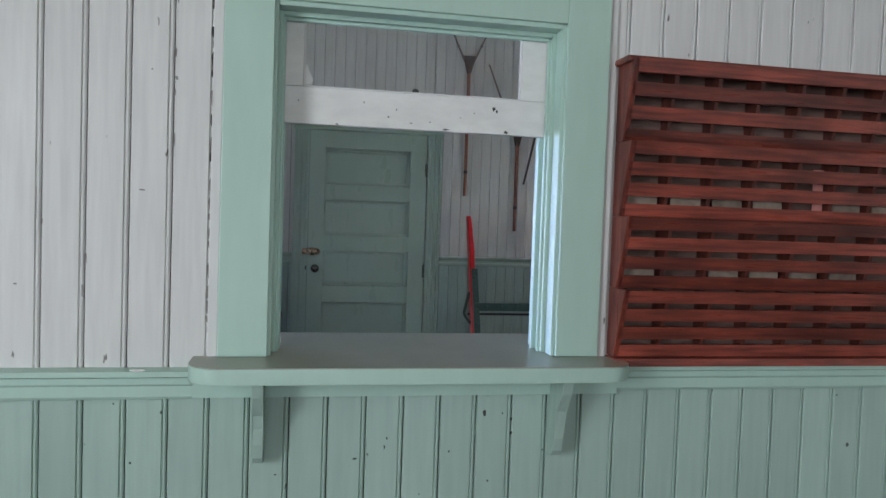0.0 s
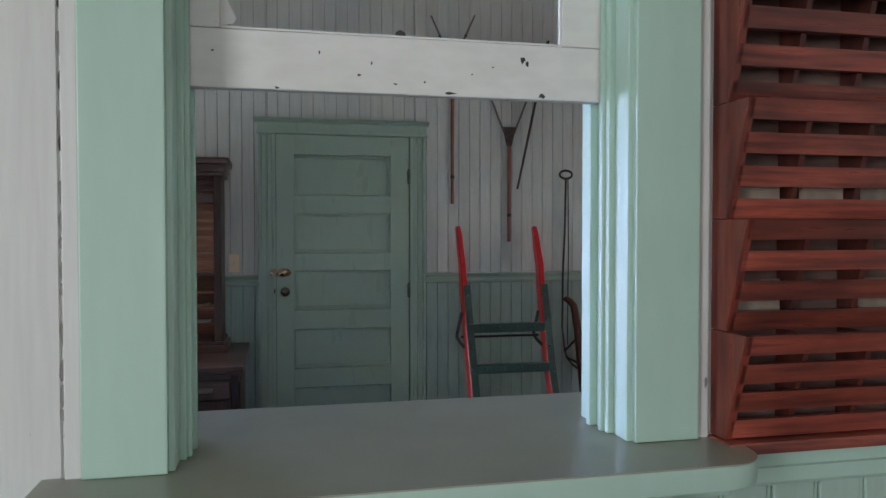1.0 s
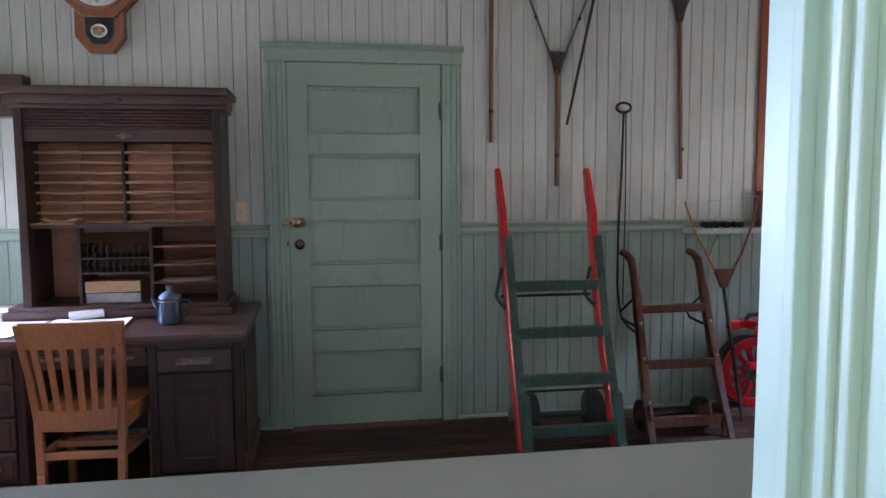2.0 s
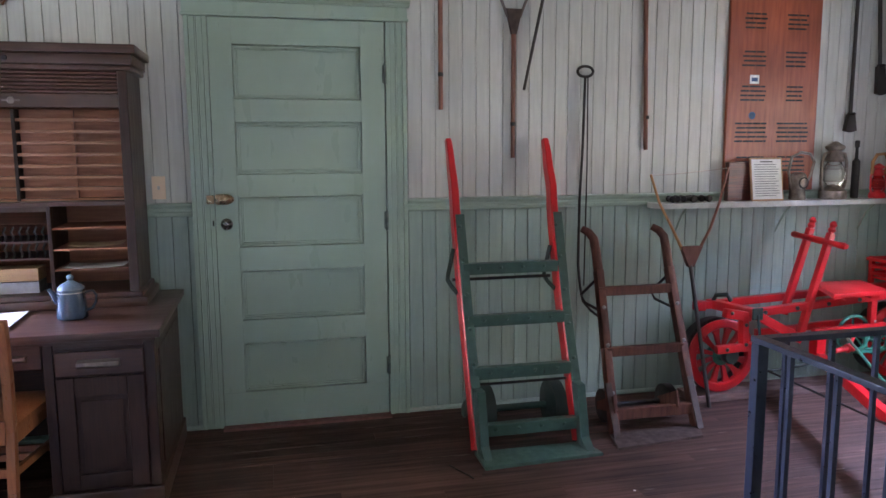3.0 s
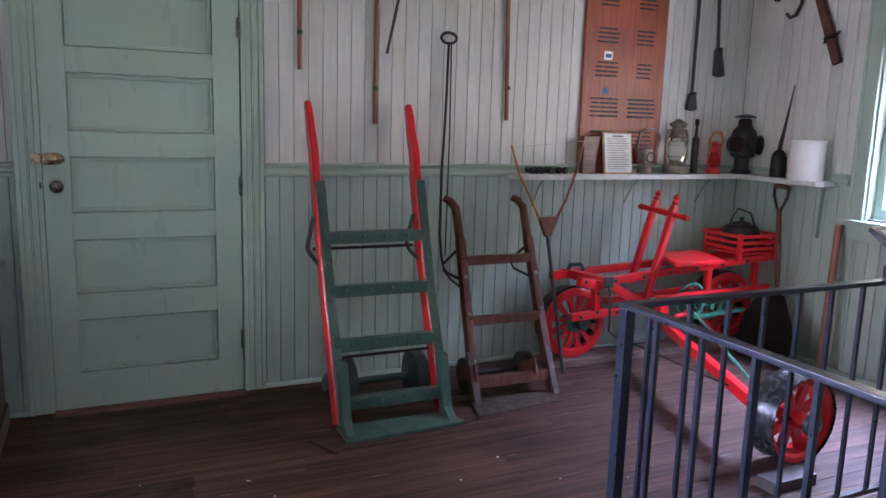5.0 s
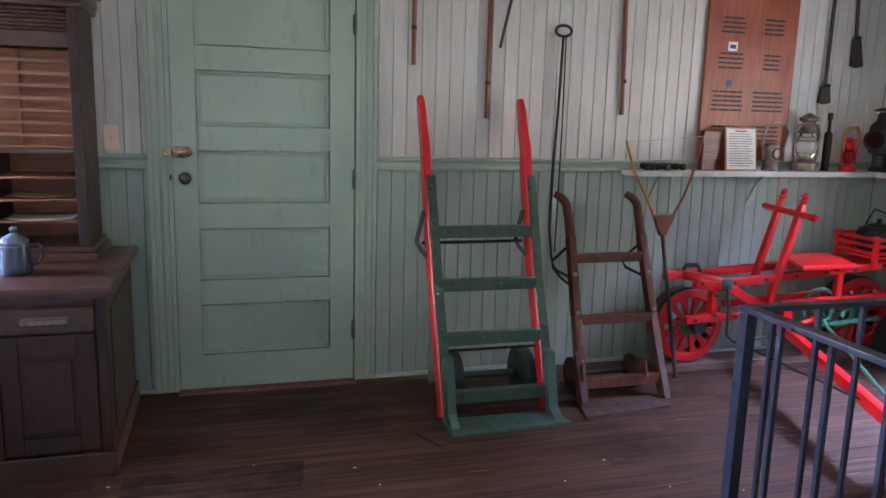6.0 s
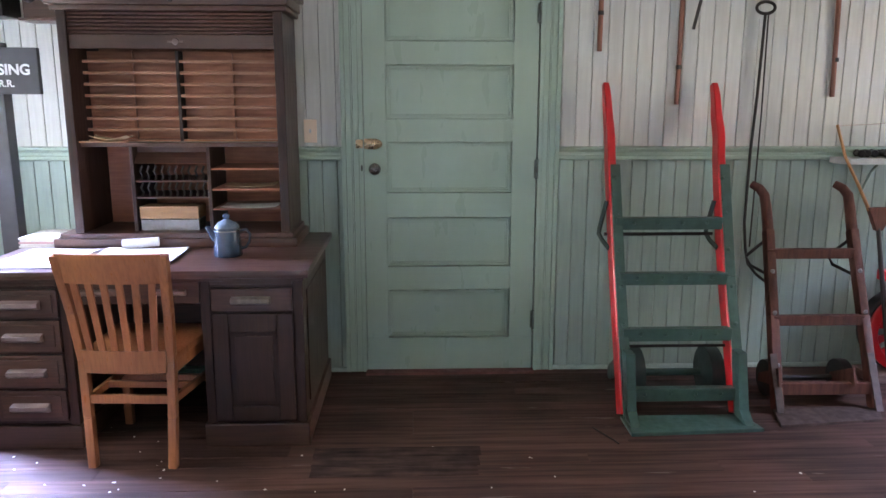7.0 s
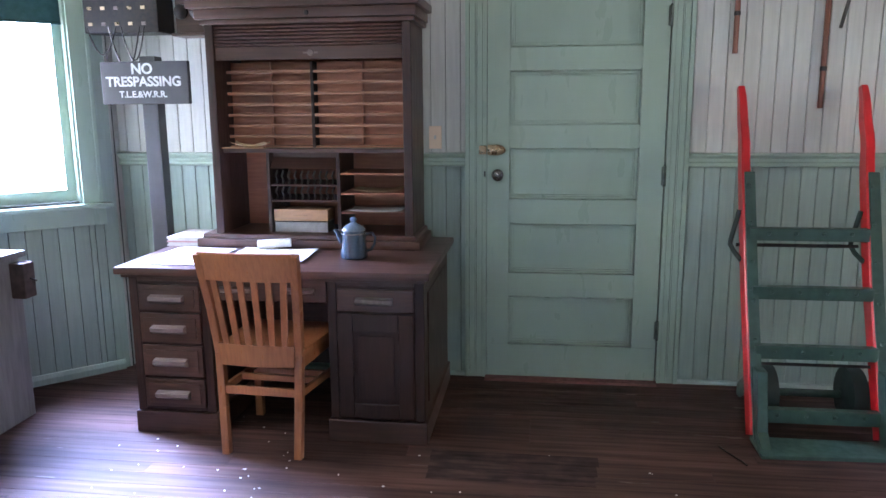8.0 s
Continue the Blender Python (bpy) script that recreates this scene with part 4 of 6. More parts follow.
def curved_rail(z0, z1, half, y0, y1, dip):
    bm = bmesh.new()
    n = 8
    rows = []
    for i in range(n + 1):
        u = -1 + 2 * i / n
        bow = dip * (1 - u * u)
        rows.append([bm.verts.new((u * half * (1 if z == z0 else 1.035), y + bow * -1 + d, z)) for z, y, d in ((z0, y0, 0), (z1, y1, 0), (z1, y1, 0.021), (z0, y0, 0.021))])
    for a, b in zip(rows, rows[1:]):
        for k in range(4):
            bm.faces.new((a[k], b[k], b[(k + 1) % 4], a[(k + 1) % 4]))
    bm.faces.new(rows[0]), bm.faces.new(rows[-1][::-1])
    return bm


part("crest_rail", curved_rail(0.745, 0.858, 0.185, -0.05, -0.076, 0.02), oak, chair, "curved crest rail", smooth=True)
part("lower_back_rail", curved_rail(0.388, 0.478, 0.155, -0.008, -0.014, 0.014), oak, chair, smooth=True)
for k in range(6):
    u = -0.82 + k * 1.64 / 5
    part("back_slat", bar((u * 0.148, -0.006 - 0.012 * (1 - u * u), 0.47), (u * 0.175, -0.042 - 0.02 * (1 - u * u), 0.75), 0.026, 0.011, up=(0, 1, 0), bevel=0.002), oak, chair)

# bay corner
cabinet = thing("bay_table", "painted telegraph table, greyed for shade, with a plain end panel in the bay", "table", (-1.95, 4.5, 0))
part("top", box((-2.28, 4.02, 0.748), (-1.63, 4.965, 0.775), 0.004), grey_cabinet, cabinet)
part("end_panel", box((-1.672, 4.05, 0.0), (-1.65, 4.94, 0.7475), 0.002), grey_cabinet, cabinet)
part("end_panel", box((-2.26, 4.05, 0.0), (-2.24, 4.78, 0.7475), 0.002), grey_cabinet, cabinet)
part("back_rail", box((-2.239, 4.06, 0.1), (-1.6725, 4.08, 0.7475), 0.002), grey_cabinet, cabinet)
sw = thing("switch_box", "small dull metal switch box with a lever on the table end", "switch box", (-1.63, 4.91, 0.6))
part("case", box((-1.6495, 4.87, 0.57), (-1.58, 4.945, 0.73), 0.006), truck_iron, sw)
part("lever", rod((-1.57, 4.9, 0.66), (-1.53, 4.88, 0.655), 0.005), iron, sw)

sign = thing("warning_sign", "black wooden warning sign with white hand lettering on a post", "sign", (-1.2, 5.42, 0))
part("post", box((-1.24, 5.38, 0), (-1.16, 5.45, 1.645), 0.004), sign_black, sign)
plate = part("board", box((-1.425, 5.352, 1.42), (-0.985, 5.379, 1.62), 0.004), sign_black, sign)
words("NO", 0.068, FACING(-1.215, 5.3515, 1.583), sign_white, plate, bold=0.03)
words("TRESPASSING", 0.063, FACING(-1.21, 5.3515, 1.524), sign_white, plate, bold=0.03)
words("T.L.E.&W.R.R.", 0.042, FACING(-1.215, 5.3515, 1.465), sign_white, plate, bold=0.025)

relay = thing("relay_box", "black wall relay box with pale contacts and hanging wires", "relay box", (-1.3, 5.6, 1.76))
relay.location += Vector((-0.08, 0, 0.012))
part("case", box((-1.5, 5.5, 1.755), (-1.11, BACK - 0.001, 2.2), 0.006), iron, relay)
for i in range(5):
    for k in range(5):
        part("terminal", box((-1.475 + k * 0.07, 5.494, 1.79 + i * 0.075), (-1.475 + k * 0.07 + 0.022, 5.4998, 1.806 + i * 0.075), 0.002), (tan_pale, handle_wood, brass)[(i * 2 + k) % 3], relay)
for k, (xa, xb, dip) in enumerate(((-1.48, -1.33, 0.13), (-1.36, -1.2, 0.2), (-1.29, -1.17, 0.16))):
    part("wire", tube([(xa + (xb - xa) * i / 10, 5.49 - 0.01 * k, 1.78 - dip * 4 * (i / 10) * (1 - i / 10)) for i in range(11)], 0.0035, 6), iron, relay, smooth=True)
phone = thing("bell_box", "small wooden wall bell box with two round black gongs", "bell box", (-0.98, 5.62, 1.75))
phone.location += Vector((-0.06, 0, 0.015))
part("case", box((-1.07, 5.56, 1.75), (-0.84, BACK - 0.001, 1.95), 0.005), dark_wood, phone)
part("ledge", box((-1.08, 5.53, 1.735), (-0.83, BACK - 0.001, 1.7495), 0.003), dark_wood, phone)
for cx in (-1.03, -0.95):
    part("gong", lathe([(0.006, 0), (0.01, 0.012), (0.036, 0.016), (0.034, 0.03), (0.018, 0.042), (0, 0.045)], (cx, 5.56, 1.85), 18, (0, -1, 0)), iron, phone, smooth=True)

plate2 = thing("light_switch", "cream plastic light switch on the wall beside the door", "light switch", (0.149, BACK, 1.22))
plate2.location.z += HANG
part("plate", box((0.117, BACK - 0.006, 1.164), (0.181, BACK - 0.0003, 1.277), 0.003), cream, plate2)
part("toggle", box((0.144, BACK - 0.014, 1.212), (0.154, BACK - 0.006, 1.23), 0.002), dial_white, plate2)

clock = thing("wall_clock", "oak octagonal drop wall clock with a white dial", "clock", (-0.53, BACK, 2.06))
clock.location.z += HANG
oct_ = lambda cx, cz, r, n=8, off=22.5: [(cx + r * math.cos(radians(off + 360 * i / n)), cz + r * math.sin(radians(off + 360 * i / n))) for i in range(n)]
CX, CZ = -0.532, 2.442
part("case", prism(oct_(CX, CZ, 0.218), 5.585, BACK - 0.0006, "y", bevel=0.008), clock_wood, clock)
drop = part("drop_case", prism([(-0.655, 2.3), (-0.655, 2.14), (-0.59, 2.062), (-0.474, 2.062), (-0.41, 2.14), (-0.41, 2.3)], 5.605, BACK - 0.0006, "y", bevel=0.005), clock_wood, clock)
part("drop_glass", prism([(-0.6, 2.26), (-0.6, 2.15), (-0.565, 2.105), (-0.5, 2.105), (-0.464, 2.15), (-0.464, 2.26)], 5.602, 5.6048, "y"), ink, drop)
pend = part("pendulum", lathe([(0.034, 0), (0.03, 0.002), (0, 0.002)], (CX - 0.002, 5.6018, 2.172), 24, (0, -1, 0)), brass, drop, smooth=True)
part("pendulum_ring", tube([(CX - 0.002 + 0.036 * math.cos(2 * math.pi * i / 28), 5.599, 2.172 + 0.03 * math.sin(2 * math.pi * i / 28)) for i in range(28)], 0.005, 8, closed=True), dial_white, pend, smooth=True)
part("bezel", tube([(CX + 0.158 * math.cos(2 * math.pi * i / 40), 5.582, CZ + 0.158 * math.sin(2 * math.pi * i / 40)) for i in range(40)], 0.008, 8, closed=True), clock_wood, clock, smooth=True)
dial = part("dial", lathe([(0.153, 0), (0.153, 0.003), (0, 0.003)], (CX, 5.5848, CZ), 40, (0, -1, 0)), dial_white, clock)
for n in range(1, 13):
    a = radians(90 - 30 * n)
    words(str(n), 0.036, FACING(CX + 0.122 * math.cos(a), 5.5812, CZ + 0.122 * math.sin(a)), ink, dial, "numeral", 0.0004)
for name, ang, ln, w in (("minute_hand", 240, 0.115, 0.006), ("hour_hand", 177, 0.08, 0.008)):
    a = radians(90 - ang)
    part(name, bar((CX - 0.015 * math.cos(a), 5.5785, CZ - 0.015 * math.sin(a)), (CX + ln * math.cos(a), 5.5785, CZ + ln * math.sin(a)), w, 0.0015, bevel=0, up=(0, 1, 0)), ink, dial)


# ---- hand trucks ----
def slant(y0, y1, h):
    return lambda z: y0 + (y1 - y0) * z / h


def wheel(name, c, r, w, parent, rim_mat, tyre_mat, spokes=8, hub=0.03, label=""):
    """A wheel whose axle runs along y."""
    c = Vector(c)
    body = part(name, lathe([(r * 0.8, -w * 0.32), (r * 0.86, -w * 0.4), (r * 0.965, -w * 0.4), (r * 0.965, w * 0.4), (r * 0.86, w * 0.4), (r * 0.8, w * 0.32), (r * 0.8, -w * 0.32)], c, 32, (0, 1, 0)), rim_mat, parent, label, smooth=True)
    part("tyre", lathe([(r * 0.966, -w * 0.5), (r * 0.99, -w * 0.5), (r, -w * 0.44), (r * 0.985, w * 0.32), (r * 1.03, w * 0.42), (r * 1.03, w * 0.5), (r * 0.966, w * 0.5), (r * 0.966, -w * 0.5)], c, 32, (0, 1, 0)), tyre_mat, body, smooth=True)
    part("hub", lathe([(hub * 0.5, -w * 0.75), (hub, -w * 0.5), (hub * 1.2, 0), (hub, w * 0.5), (hub * 0.5, w * 0.75)], c, 16, (0, 1, 0)), rim_mat, body, smooth=True)
    for k in range(spokes):
        a = 2 * math.pi * (k + 0.5) / spokes
        d = Vector((math.cos(a), 0, math.sin(a)))
        part("spoke", bar(c + d * hub * 0.8, c + d * r * 0.83, w * 0.3, r * 0.13, up=(0, 1, 0), bevel=0.002), rim_mat, body)
    return body


def swept(points, sizes, steps=4):
    """A smoothly bent beam with chamfered edges, running in the y-z plane; sizes are (width along x, depth) at each point."""
    n = len(points)
    path = []
    for i in range(n - 1):
        p0, p1, p2, p3 = points[max(i - 1, 0)], points[i], points[i + 1], points[min(i + 2, n - 1)]
        for k in range(steps + (i == n - 2)):
            t = k / steps
            if i < 1:
                p = p1.lerp(p2, t)
            else:
                p = 0.5 * (2 * p1 + (p2 - p0) * t + (2 * p0 - 5 * p1 + 4 * p2 - p3) * t * t + (3 * p1 - p0 - 3 * p2 + p3) * t ** 3)
            path.append((p, Vector(sizes[i]).lerp(Vector(sizes[i + 1]), t)))
    bm = bmesh.new()
    rings = []
    for i, (p, size) in enumerate(path):
        tangent = (path[min(i + 1, len(path) - 1)][0] - path[max(i - 1, 0)][0]).normalized()
        ax = Vector((1, 0, 0))
        ay = tangent.cross(ax).normalized()
        w, h, c = size[0] / 2, size[1] / 2, min(size) * 0.16
        rings.append([bm.verts.new(p + ax * u + ay * v) for u, v in ((w - c, h), (w, h - c), (w, c - h), (w - c, -h), (c - w, -h), (-w, c - h), (-w, h - c), (c - w, h))])
    for a, b in zip(rings, rings[1:]):
        for k in range(8):
            bm.faces.new((a[k], a[(k + 1) % 8], b[(k + 1) % 8], b[k]))
    bm.faces.new(rings[0])
    bm.faces.new(list(reversed(rings[-1])))
    bmesh.ops.recalc_face_normals(bm, faces=bm.faces)
    return bm


truck = thing("hand_truck", "large red and green painted baggage hand truck leaning on the wall", "hand truck", (1.85, 5.0, 0), group="hand trucks")
TY = slant(5.02, 5.51, 1.2)
for s, xb in ((-1, 1.592), (1, 2.108)):
    xt = 1.602 if s < 0 else 2.137
    pts = [(xb, TY(0.015), 0.015), (xb, TY(0.6), 0.6), (xb + (xt - xb) * 0.6, TY(1.07), 1.07), (xt, TY(1.225) - 0.004, 1.225), (xt - 0.001, TY(1.326), 1.326), (xt - 0.006, 5.575, 1.413), (xt - 0.01, 5.598, 1.476)]
    bm = swept([Vector(p) + Vector((0, 0.012, 0)) for p in pts], [(0.04, 0.084), (0.04, 0.084), (0.039, 0.08), (0.038, 0.074), (0.036, 0.066), (0.033, 0.054), (0.027, 0.04)])
    rail = part("side_rail", bm, red_paint, truck, "red wooden rail with a curved handle", smooth=True)
    bm = bmesh.new()
    off = Vector((0.012 if s < 0 else 0.01, -0.033, 0))
    for a, b in zip([(xb, TY(0.0), 0.0), (xb, TY(0.6), 0.6)], [(xb, TY(0.6), 0.6), (xb + (xt - xb) * 0.65, TY(1.1), 1.1)]):
        bar(Vector(a) + off, Vector(b) + off, 0.046, 0.012, bm, 0.003, up=(0, 1, 0))
    part("iron_strap", bm, green_paint, rail, "green riveted iron strap")
    for k in range(7):
        z = 0.08 + k * 0.16
        part("rivet", lathe([(0.011, 0), (0.008, 0.006), (0, 0.008)], (xb + off.x, TY(z) - 0.039, z), 8, (0, -1, 0)), green_paint, rail)
    # prop behind the rail
    part("prop", tube([(xb - 0.02, TY(0.93) + 0.01, 0.93), (xb - 0.05, TY(0.82) + 0.05, 0.8), (xb - 0.055, TY(0.8) + 0.05, 0.775), (xb - 0.04, TY(0.76) + 0.05, 0.745), (xb - 0.02, TY(0.72) + 0.02, 0.715)], 0.011, 8), green_dark, rail, smooth=True)
for z, h in ((0.834, 0.056), (0.592, 0.056), (0.355, 0.058), (0.108, 0.058)):
    c = part("crossbar", bar((1.6, TY(z) - 0.02, z), (2.1, TY(z) - 0.02, z), 0.045, h, bevel=0.004), green_paint, truck)
    for k in range(4):
        part("rivet", lathe([(0.01, 0), (0.007, 0.005), (0, 0.007)], (1.68 + 0.115 * k, TY(z) - 0.042, z + 0.005), 8, (0, -1, 0)), green_paint, c)
part("rear_rod", rod((1.56, TY(0.77) + 0.05, 0.775), (2.08, TY(0.77) + 0.05, 0.775), 0.008), iron, truck)
part("toe_plate", prism([(1.575, 5.02), (1.574, 4.837), (2.158, 4.866), (2.125, 5.02)], 0.0, 0.016, "z", bevel=0.003), green_paint, truck)
for x in (1.6, 2.1):
    part("toe_gusset", prism([(5.02, 0.016), (4.895, 0.016), (4.965, 0.06), (5.025, 0.3), (5.095, 0.3)], x - 0.012, x + 0.03, "x", bevel=0.003), green_paint, truck)
part("rear_rod", rod((1.6, TY(0.29) + 0.03, 0.29), (2.1, TY(0.29) + 0.03, 0.29), 0.007), iron, truck)
part("axle", rod((1.6, 5.27, 0.125), (2.1, 5.27, 0.125), 0.018), green_paint, truck)
for x in (1.625, 2.075):
    w = lathe([(0.03, -0.045), (0.105, -0.03), (0.122, -0.03), (0.125, 0.0), (0.122, 0.03), (0.105, 0.03), (0.03, 0.045)], (x + (0.07 if x < 1.8 else -0.01), 5.27, 0.125), 28, (1, 0, 0))
    part("wheel", w, iron_green, truck, "dark iron wheel", smooth=True)
    part("axle_bracket", prism([(5.07, 0.2), (5.09, 0.3), (5.29, 0.15), (5.29, 0.1), (5.25, 0.1)], x - 0.045 if x < 1.8 else x + 0.03, x - 0.033 if x < 1.8 else x + 0.042, "x", bevel=0.002), green_paint, truck)

small = thing("hand_truck", "small worn brown wooden hand truck leaning on the wall", "hand truck", (2.5, 5.0, 0), group="hand trucks")
SY = slant(5.07, 5.455, 0.8)
for s, xb, xt in ((-1, 2.316, 2.38), (1, 2.77, 2.797)):
    pts = [(xb, SY(0.01), 0.01), (xb + (xt - xb) * 0.5, SY(0.4), 0.4), (xt, SY(0.78), 0.78), (xt, SY(0.86), 0.885), (xt - 0.012, 5.49, 0.946), (xt - 0.03, 5.512, 0.977), (xt - 0.058, 5.538, 0.995)]
    bm = bmesh.new()
    for i, (a, b) in enumerate(zip(pts, pts[1:])):
        if i < 2:
            bar(a, b, 0.042, 0.05, bm, 0.006, up=(0, 1, 0))
    tube(pts[2:], [0.026, 0.025, 0.024, 0.022, 0.019], 10, bm)
    bar(pts[2], pts[1], 0.042, 0.048, bm, 0.006, up=(0, 1, 0))
    r_ = part("side_rail", bm, truck_wood, small, "worn brown rail with a hooked handle", smooth=True)
    for z in (0.1, 0.2, 0.42, 0.6):
        part("bolt", lathe([(0.0125, 0), (0.009, 0.005), (0, 0.007)], (xb + (xt - xb) * z / 0.8, SY(z) - 0.027, z), 8, (0, -1, 0)), steel, r_)
    part("prop", tube([(xt - 0.01, SY(0.74) + 0.02, 0.73), (xt - 0.07, SY(0.7) + 0.1, 0.64), (xt - 0.06, SY(0.6) + 0.12, 0.6), (xt - 0.01, SY(0.56) + 0.02, 0.57)], 0.008, 8), iron, r_, smooth=True)
for z, h in ((0.675, 0.048), (0.383, 0.048), (0.098, 0.055)):
    e = (0.36 - z) * 0.03
    part("crossbar", bar((2.343 - e, SY(z) - 0.005, z), (2.778 - e * 0.3, SY(z) - 0.005, z), 0.035, h, bevel=0.004), truck_wood, small)
part("toe_plate", prism([(2.296, 5.08), (2.254, 4.905), (2.735, 4.954), (2.802, 5.1)], 0.0, 0.012, "z", bevel=0.002), truck_iron, small, "worn iron toe plate")
for x in (2.313, 2.772):
    part("toe_strap", bar((x, SY(0.0) - 0.034, 0.012), (x, SY(0.25) - 0.034, 0.25), 0.034, 0.008, up=(0, 1, 0), bevel=0.001), truck_iron, small)
part("axle", rod((2.33, 5.27, 0.09), (2.75, 5.27, 0.09), 0.013), iron, small)
for x in (2.36, 2.71):
    part("wheel", lathe([(0.02, -0.03), (0.075, -0.022), (0.088, -0.022), (0.09, 0), (0.088, 0.022), (0.075, 0.022), (0.02, 0.03)], (x, 5.27, 0.09), 24, (1, 0, 0)), iron, small, smooth=True)
    part("axle_bracket", prism([(5.07, 0.12), (5.1, 0.2), (5.285, 0.11), (5.285, 0.07)], x - 0.045, x - 0.035, "x"), truck_wood, small)


# ---- tools hung on the back wall ----
def order_fork(x, z0, zj, left, right, tilt=0.0):
    fork = thing("order_fork", "brown wooden Y-shaped train order fork hung on the wall", "order fork", (x, BACK, z0), group="order forks")
    fork.location.z += HANG
    y = BACK - 0.016
    part("shaft", rod((x, y, z0), (x + tilt, y, zj), 0.012, 0.013), pole_wood, fork, smooth=True)
    part("ferrule", rod((x, y, z0 + 0.17), (x, y, z0 + 0.19), 0.0145), iron, fork)
    part("block", prism([(x + tilt - 0.014, zj - 0.06), (x + tilt + 0.014, zj - 0.06), (x + tilt + 0.045, zj + 0.07), (x + tilt - 0.045, zj + 0.07)], y - 0.013, y + 0.013, "y", bevel=0.002), truck_iron, fork)
    for tip, s in ((left, -1), (right, 1)):
        part("arm", rod((x + tilt + s * 0.035, y, zj + 0.03), (tip[0], y, tip[1]), 0.008, 0.006), fork_grey, fork, smooth=True)
        part("clip", rod((x + tilt + s * 0.035 + (tip[0] - x - tilt - s * 0.035) * 0.45, y, zj + 0.03 + (tip[1] - zj - 0.03) * 0.44), (x + tilt + s * 0.035 + (tip[0] - x - tilt - s * 0.035) * 0.48, y, zj + 0.03 + (tip[1] - zj - 0.03) * 0.47), 0.011), iron, fork)
    return fork


order_fork(1.566, 1.606, 2.58, (1.42, 2.85), (1.72, 2.87))
order_fork(1.963, 1.352, 2.06, (1.72, 2.6), (2.2, 2.6))
order_fork(2.747, 1.39, 2.38, (2.58, 2.7), (2.9, 2.72), -0.03)
stick = tagged(part("rod", rod((2.015, BACK - 0.038, 1.71), (2.232, BACK - 0.038, 2.72), 0.008, 0.011), fork_dark, None, "thin dark tapered stick leaning across an order fork", smooth=True), category="stick")
stick.location.z += HANG
poker = thing("fire_poker", "long black iron stove poker with a ring handle", "poker", (2.35, BACK - 0.04, 0.45))
poker.location += Vector((0.014, 0, 0.04))
ring = [(2.352 + 0.045 * math.cos(a), BACK - 0.035, 1.8 + 0.028 * math.sin(a)) for a in [2 * math.pi * i / 24 for i in range(24)]]
part("ring", tube(ring, 0.008, 8, closed=True), iron, poker, smooth=True)
part("shaft", tube([(2.352, BACK - 0.035, 1.774), (2.345, BACK - 0.035, 1.4), (2.33, BACK - 0.04, 1.1), (2.325, BACK - 0.05, 0.75), (2.335, BACK - 0.06, 0.62)], 0.0075, 8), iron, poker, smooth=True)
part("second_rod", tube([(2.368, BACK - 0.033, 1.774), (2.375, BACK - 0.03, 1.3), (2.37, BACK - 0.03, 0.62)], 0.004, 6), iron, poker, smooth=True)
part("hook", tube([(2.335, BACK - 0.06, 0.62), (2.35, BACK - 0.07, 0.54), (2.39, BACK - 0.08, 0.49), (2.44, BACK - 0.08, 0.45), (2.47, BACK - 0.08, 0.445)], 0.0075, 8), iron, poker, smooth=True)

notice = thing("notice_board", "tall orange varnished wooden notice board with rows of small black print", "notice board", (3.5, BACK, 1.135))
notice.location += Vector((0.041, 0, 0.04))
brd = part("board", box((3.205, BACK - 0.022, 1.135), (3.802, BACK - 0.0006, 2.62), 0.003), board_wood, notice)
r = random.Random(11)
for col, x0 in enumerate((3.37, 3.645)):
    for blk, zt in enumerate((2.4, 2.14, 1.93, 1.735, 1.525, 1.33)):
        lines = (4, 4, 4, 4, 5, 4)[blk]
        half = (0.08, 0.075, 0.08, 0.085 if col == 0 else 0.065, 0.11, 0.1)[blk]
        for k in range(lines):
            z = zt - k * 0.0255
            x, end = x0 - half + r.uniform(0, 0.012), x0 + half - r.uniform(0, 0.02)
            while x < end:
                n = r.uniform(0.04, 0.09)
                part("print_bar", box((x, BACK - 0.0232, z - 0.005), (min(x + n, end), BACK - 0.0221, z + 0.005)), ink, brd)
                x += n + 0.004
for x, z, mt in ((3.375, 1.775, sticker_blue), (3.37, 1.57, sticker_blue)):
    if z > 1.7:
        st = part("sticker", box((x - 0.03, BACK - 0.0235, z - 0.025), (x + 0.03, BACK - 0.0221, z + 0.025)), dial_white, brd)
        part("sticker_mark", box((x - 0.02, BACK - 0.0242, z - 0.012), (x + 0.02, BACK - 0.0236, z + 0.01)), mt, st)
    else:
        part("sticker", lathe([(0.022, 0), (0.022, 0.0012), (0, 0.0012)], (x, BACK - 0.0221, z), 20, (0, -1, 0)), mt, brd)
tagged(part("red_box", box((3.235, 5.585, 1.1225), (3.4, 5.625, 1.345), 0.004), rack_wood, None, "flat reddish wooden box leaning under the notice board"), category="box")

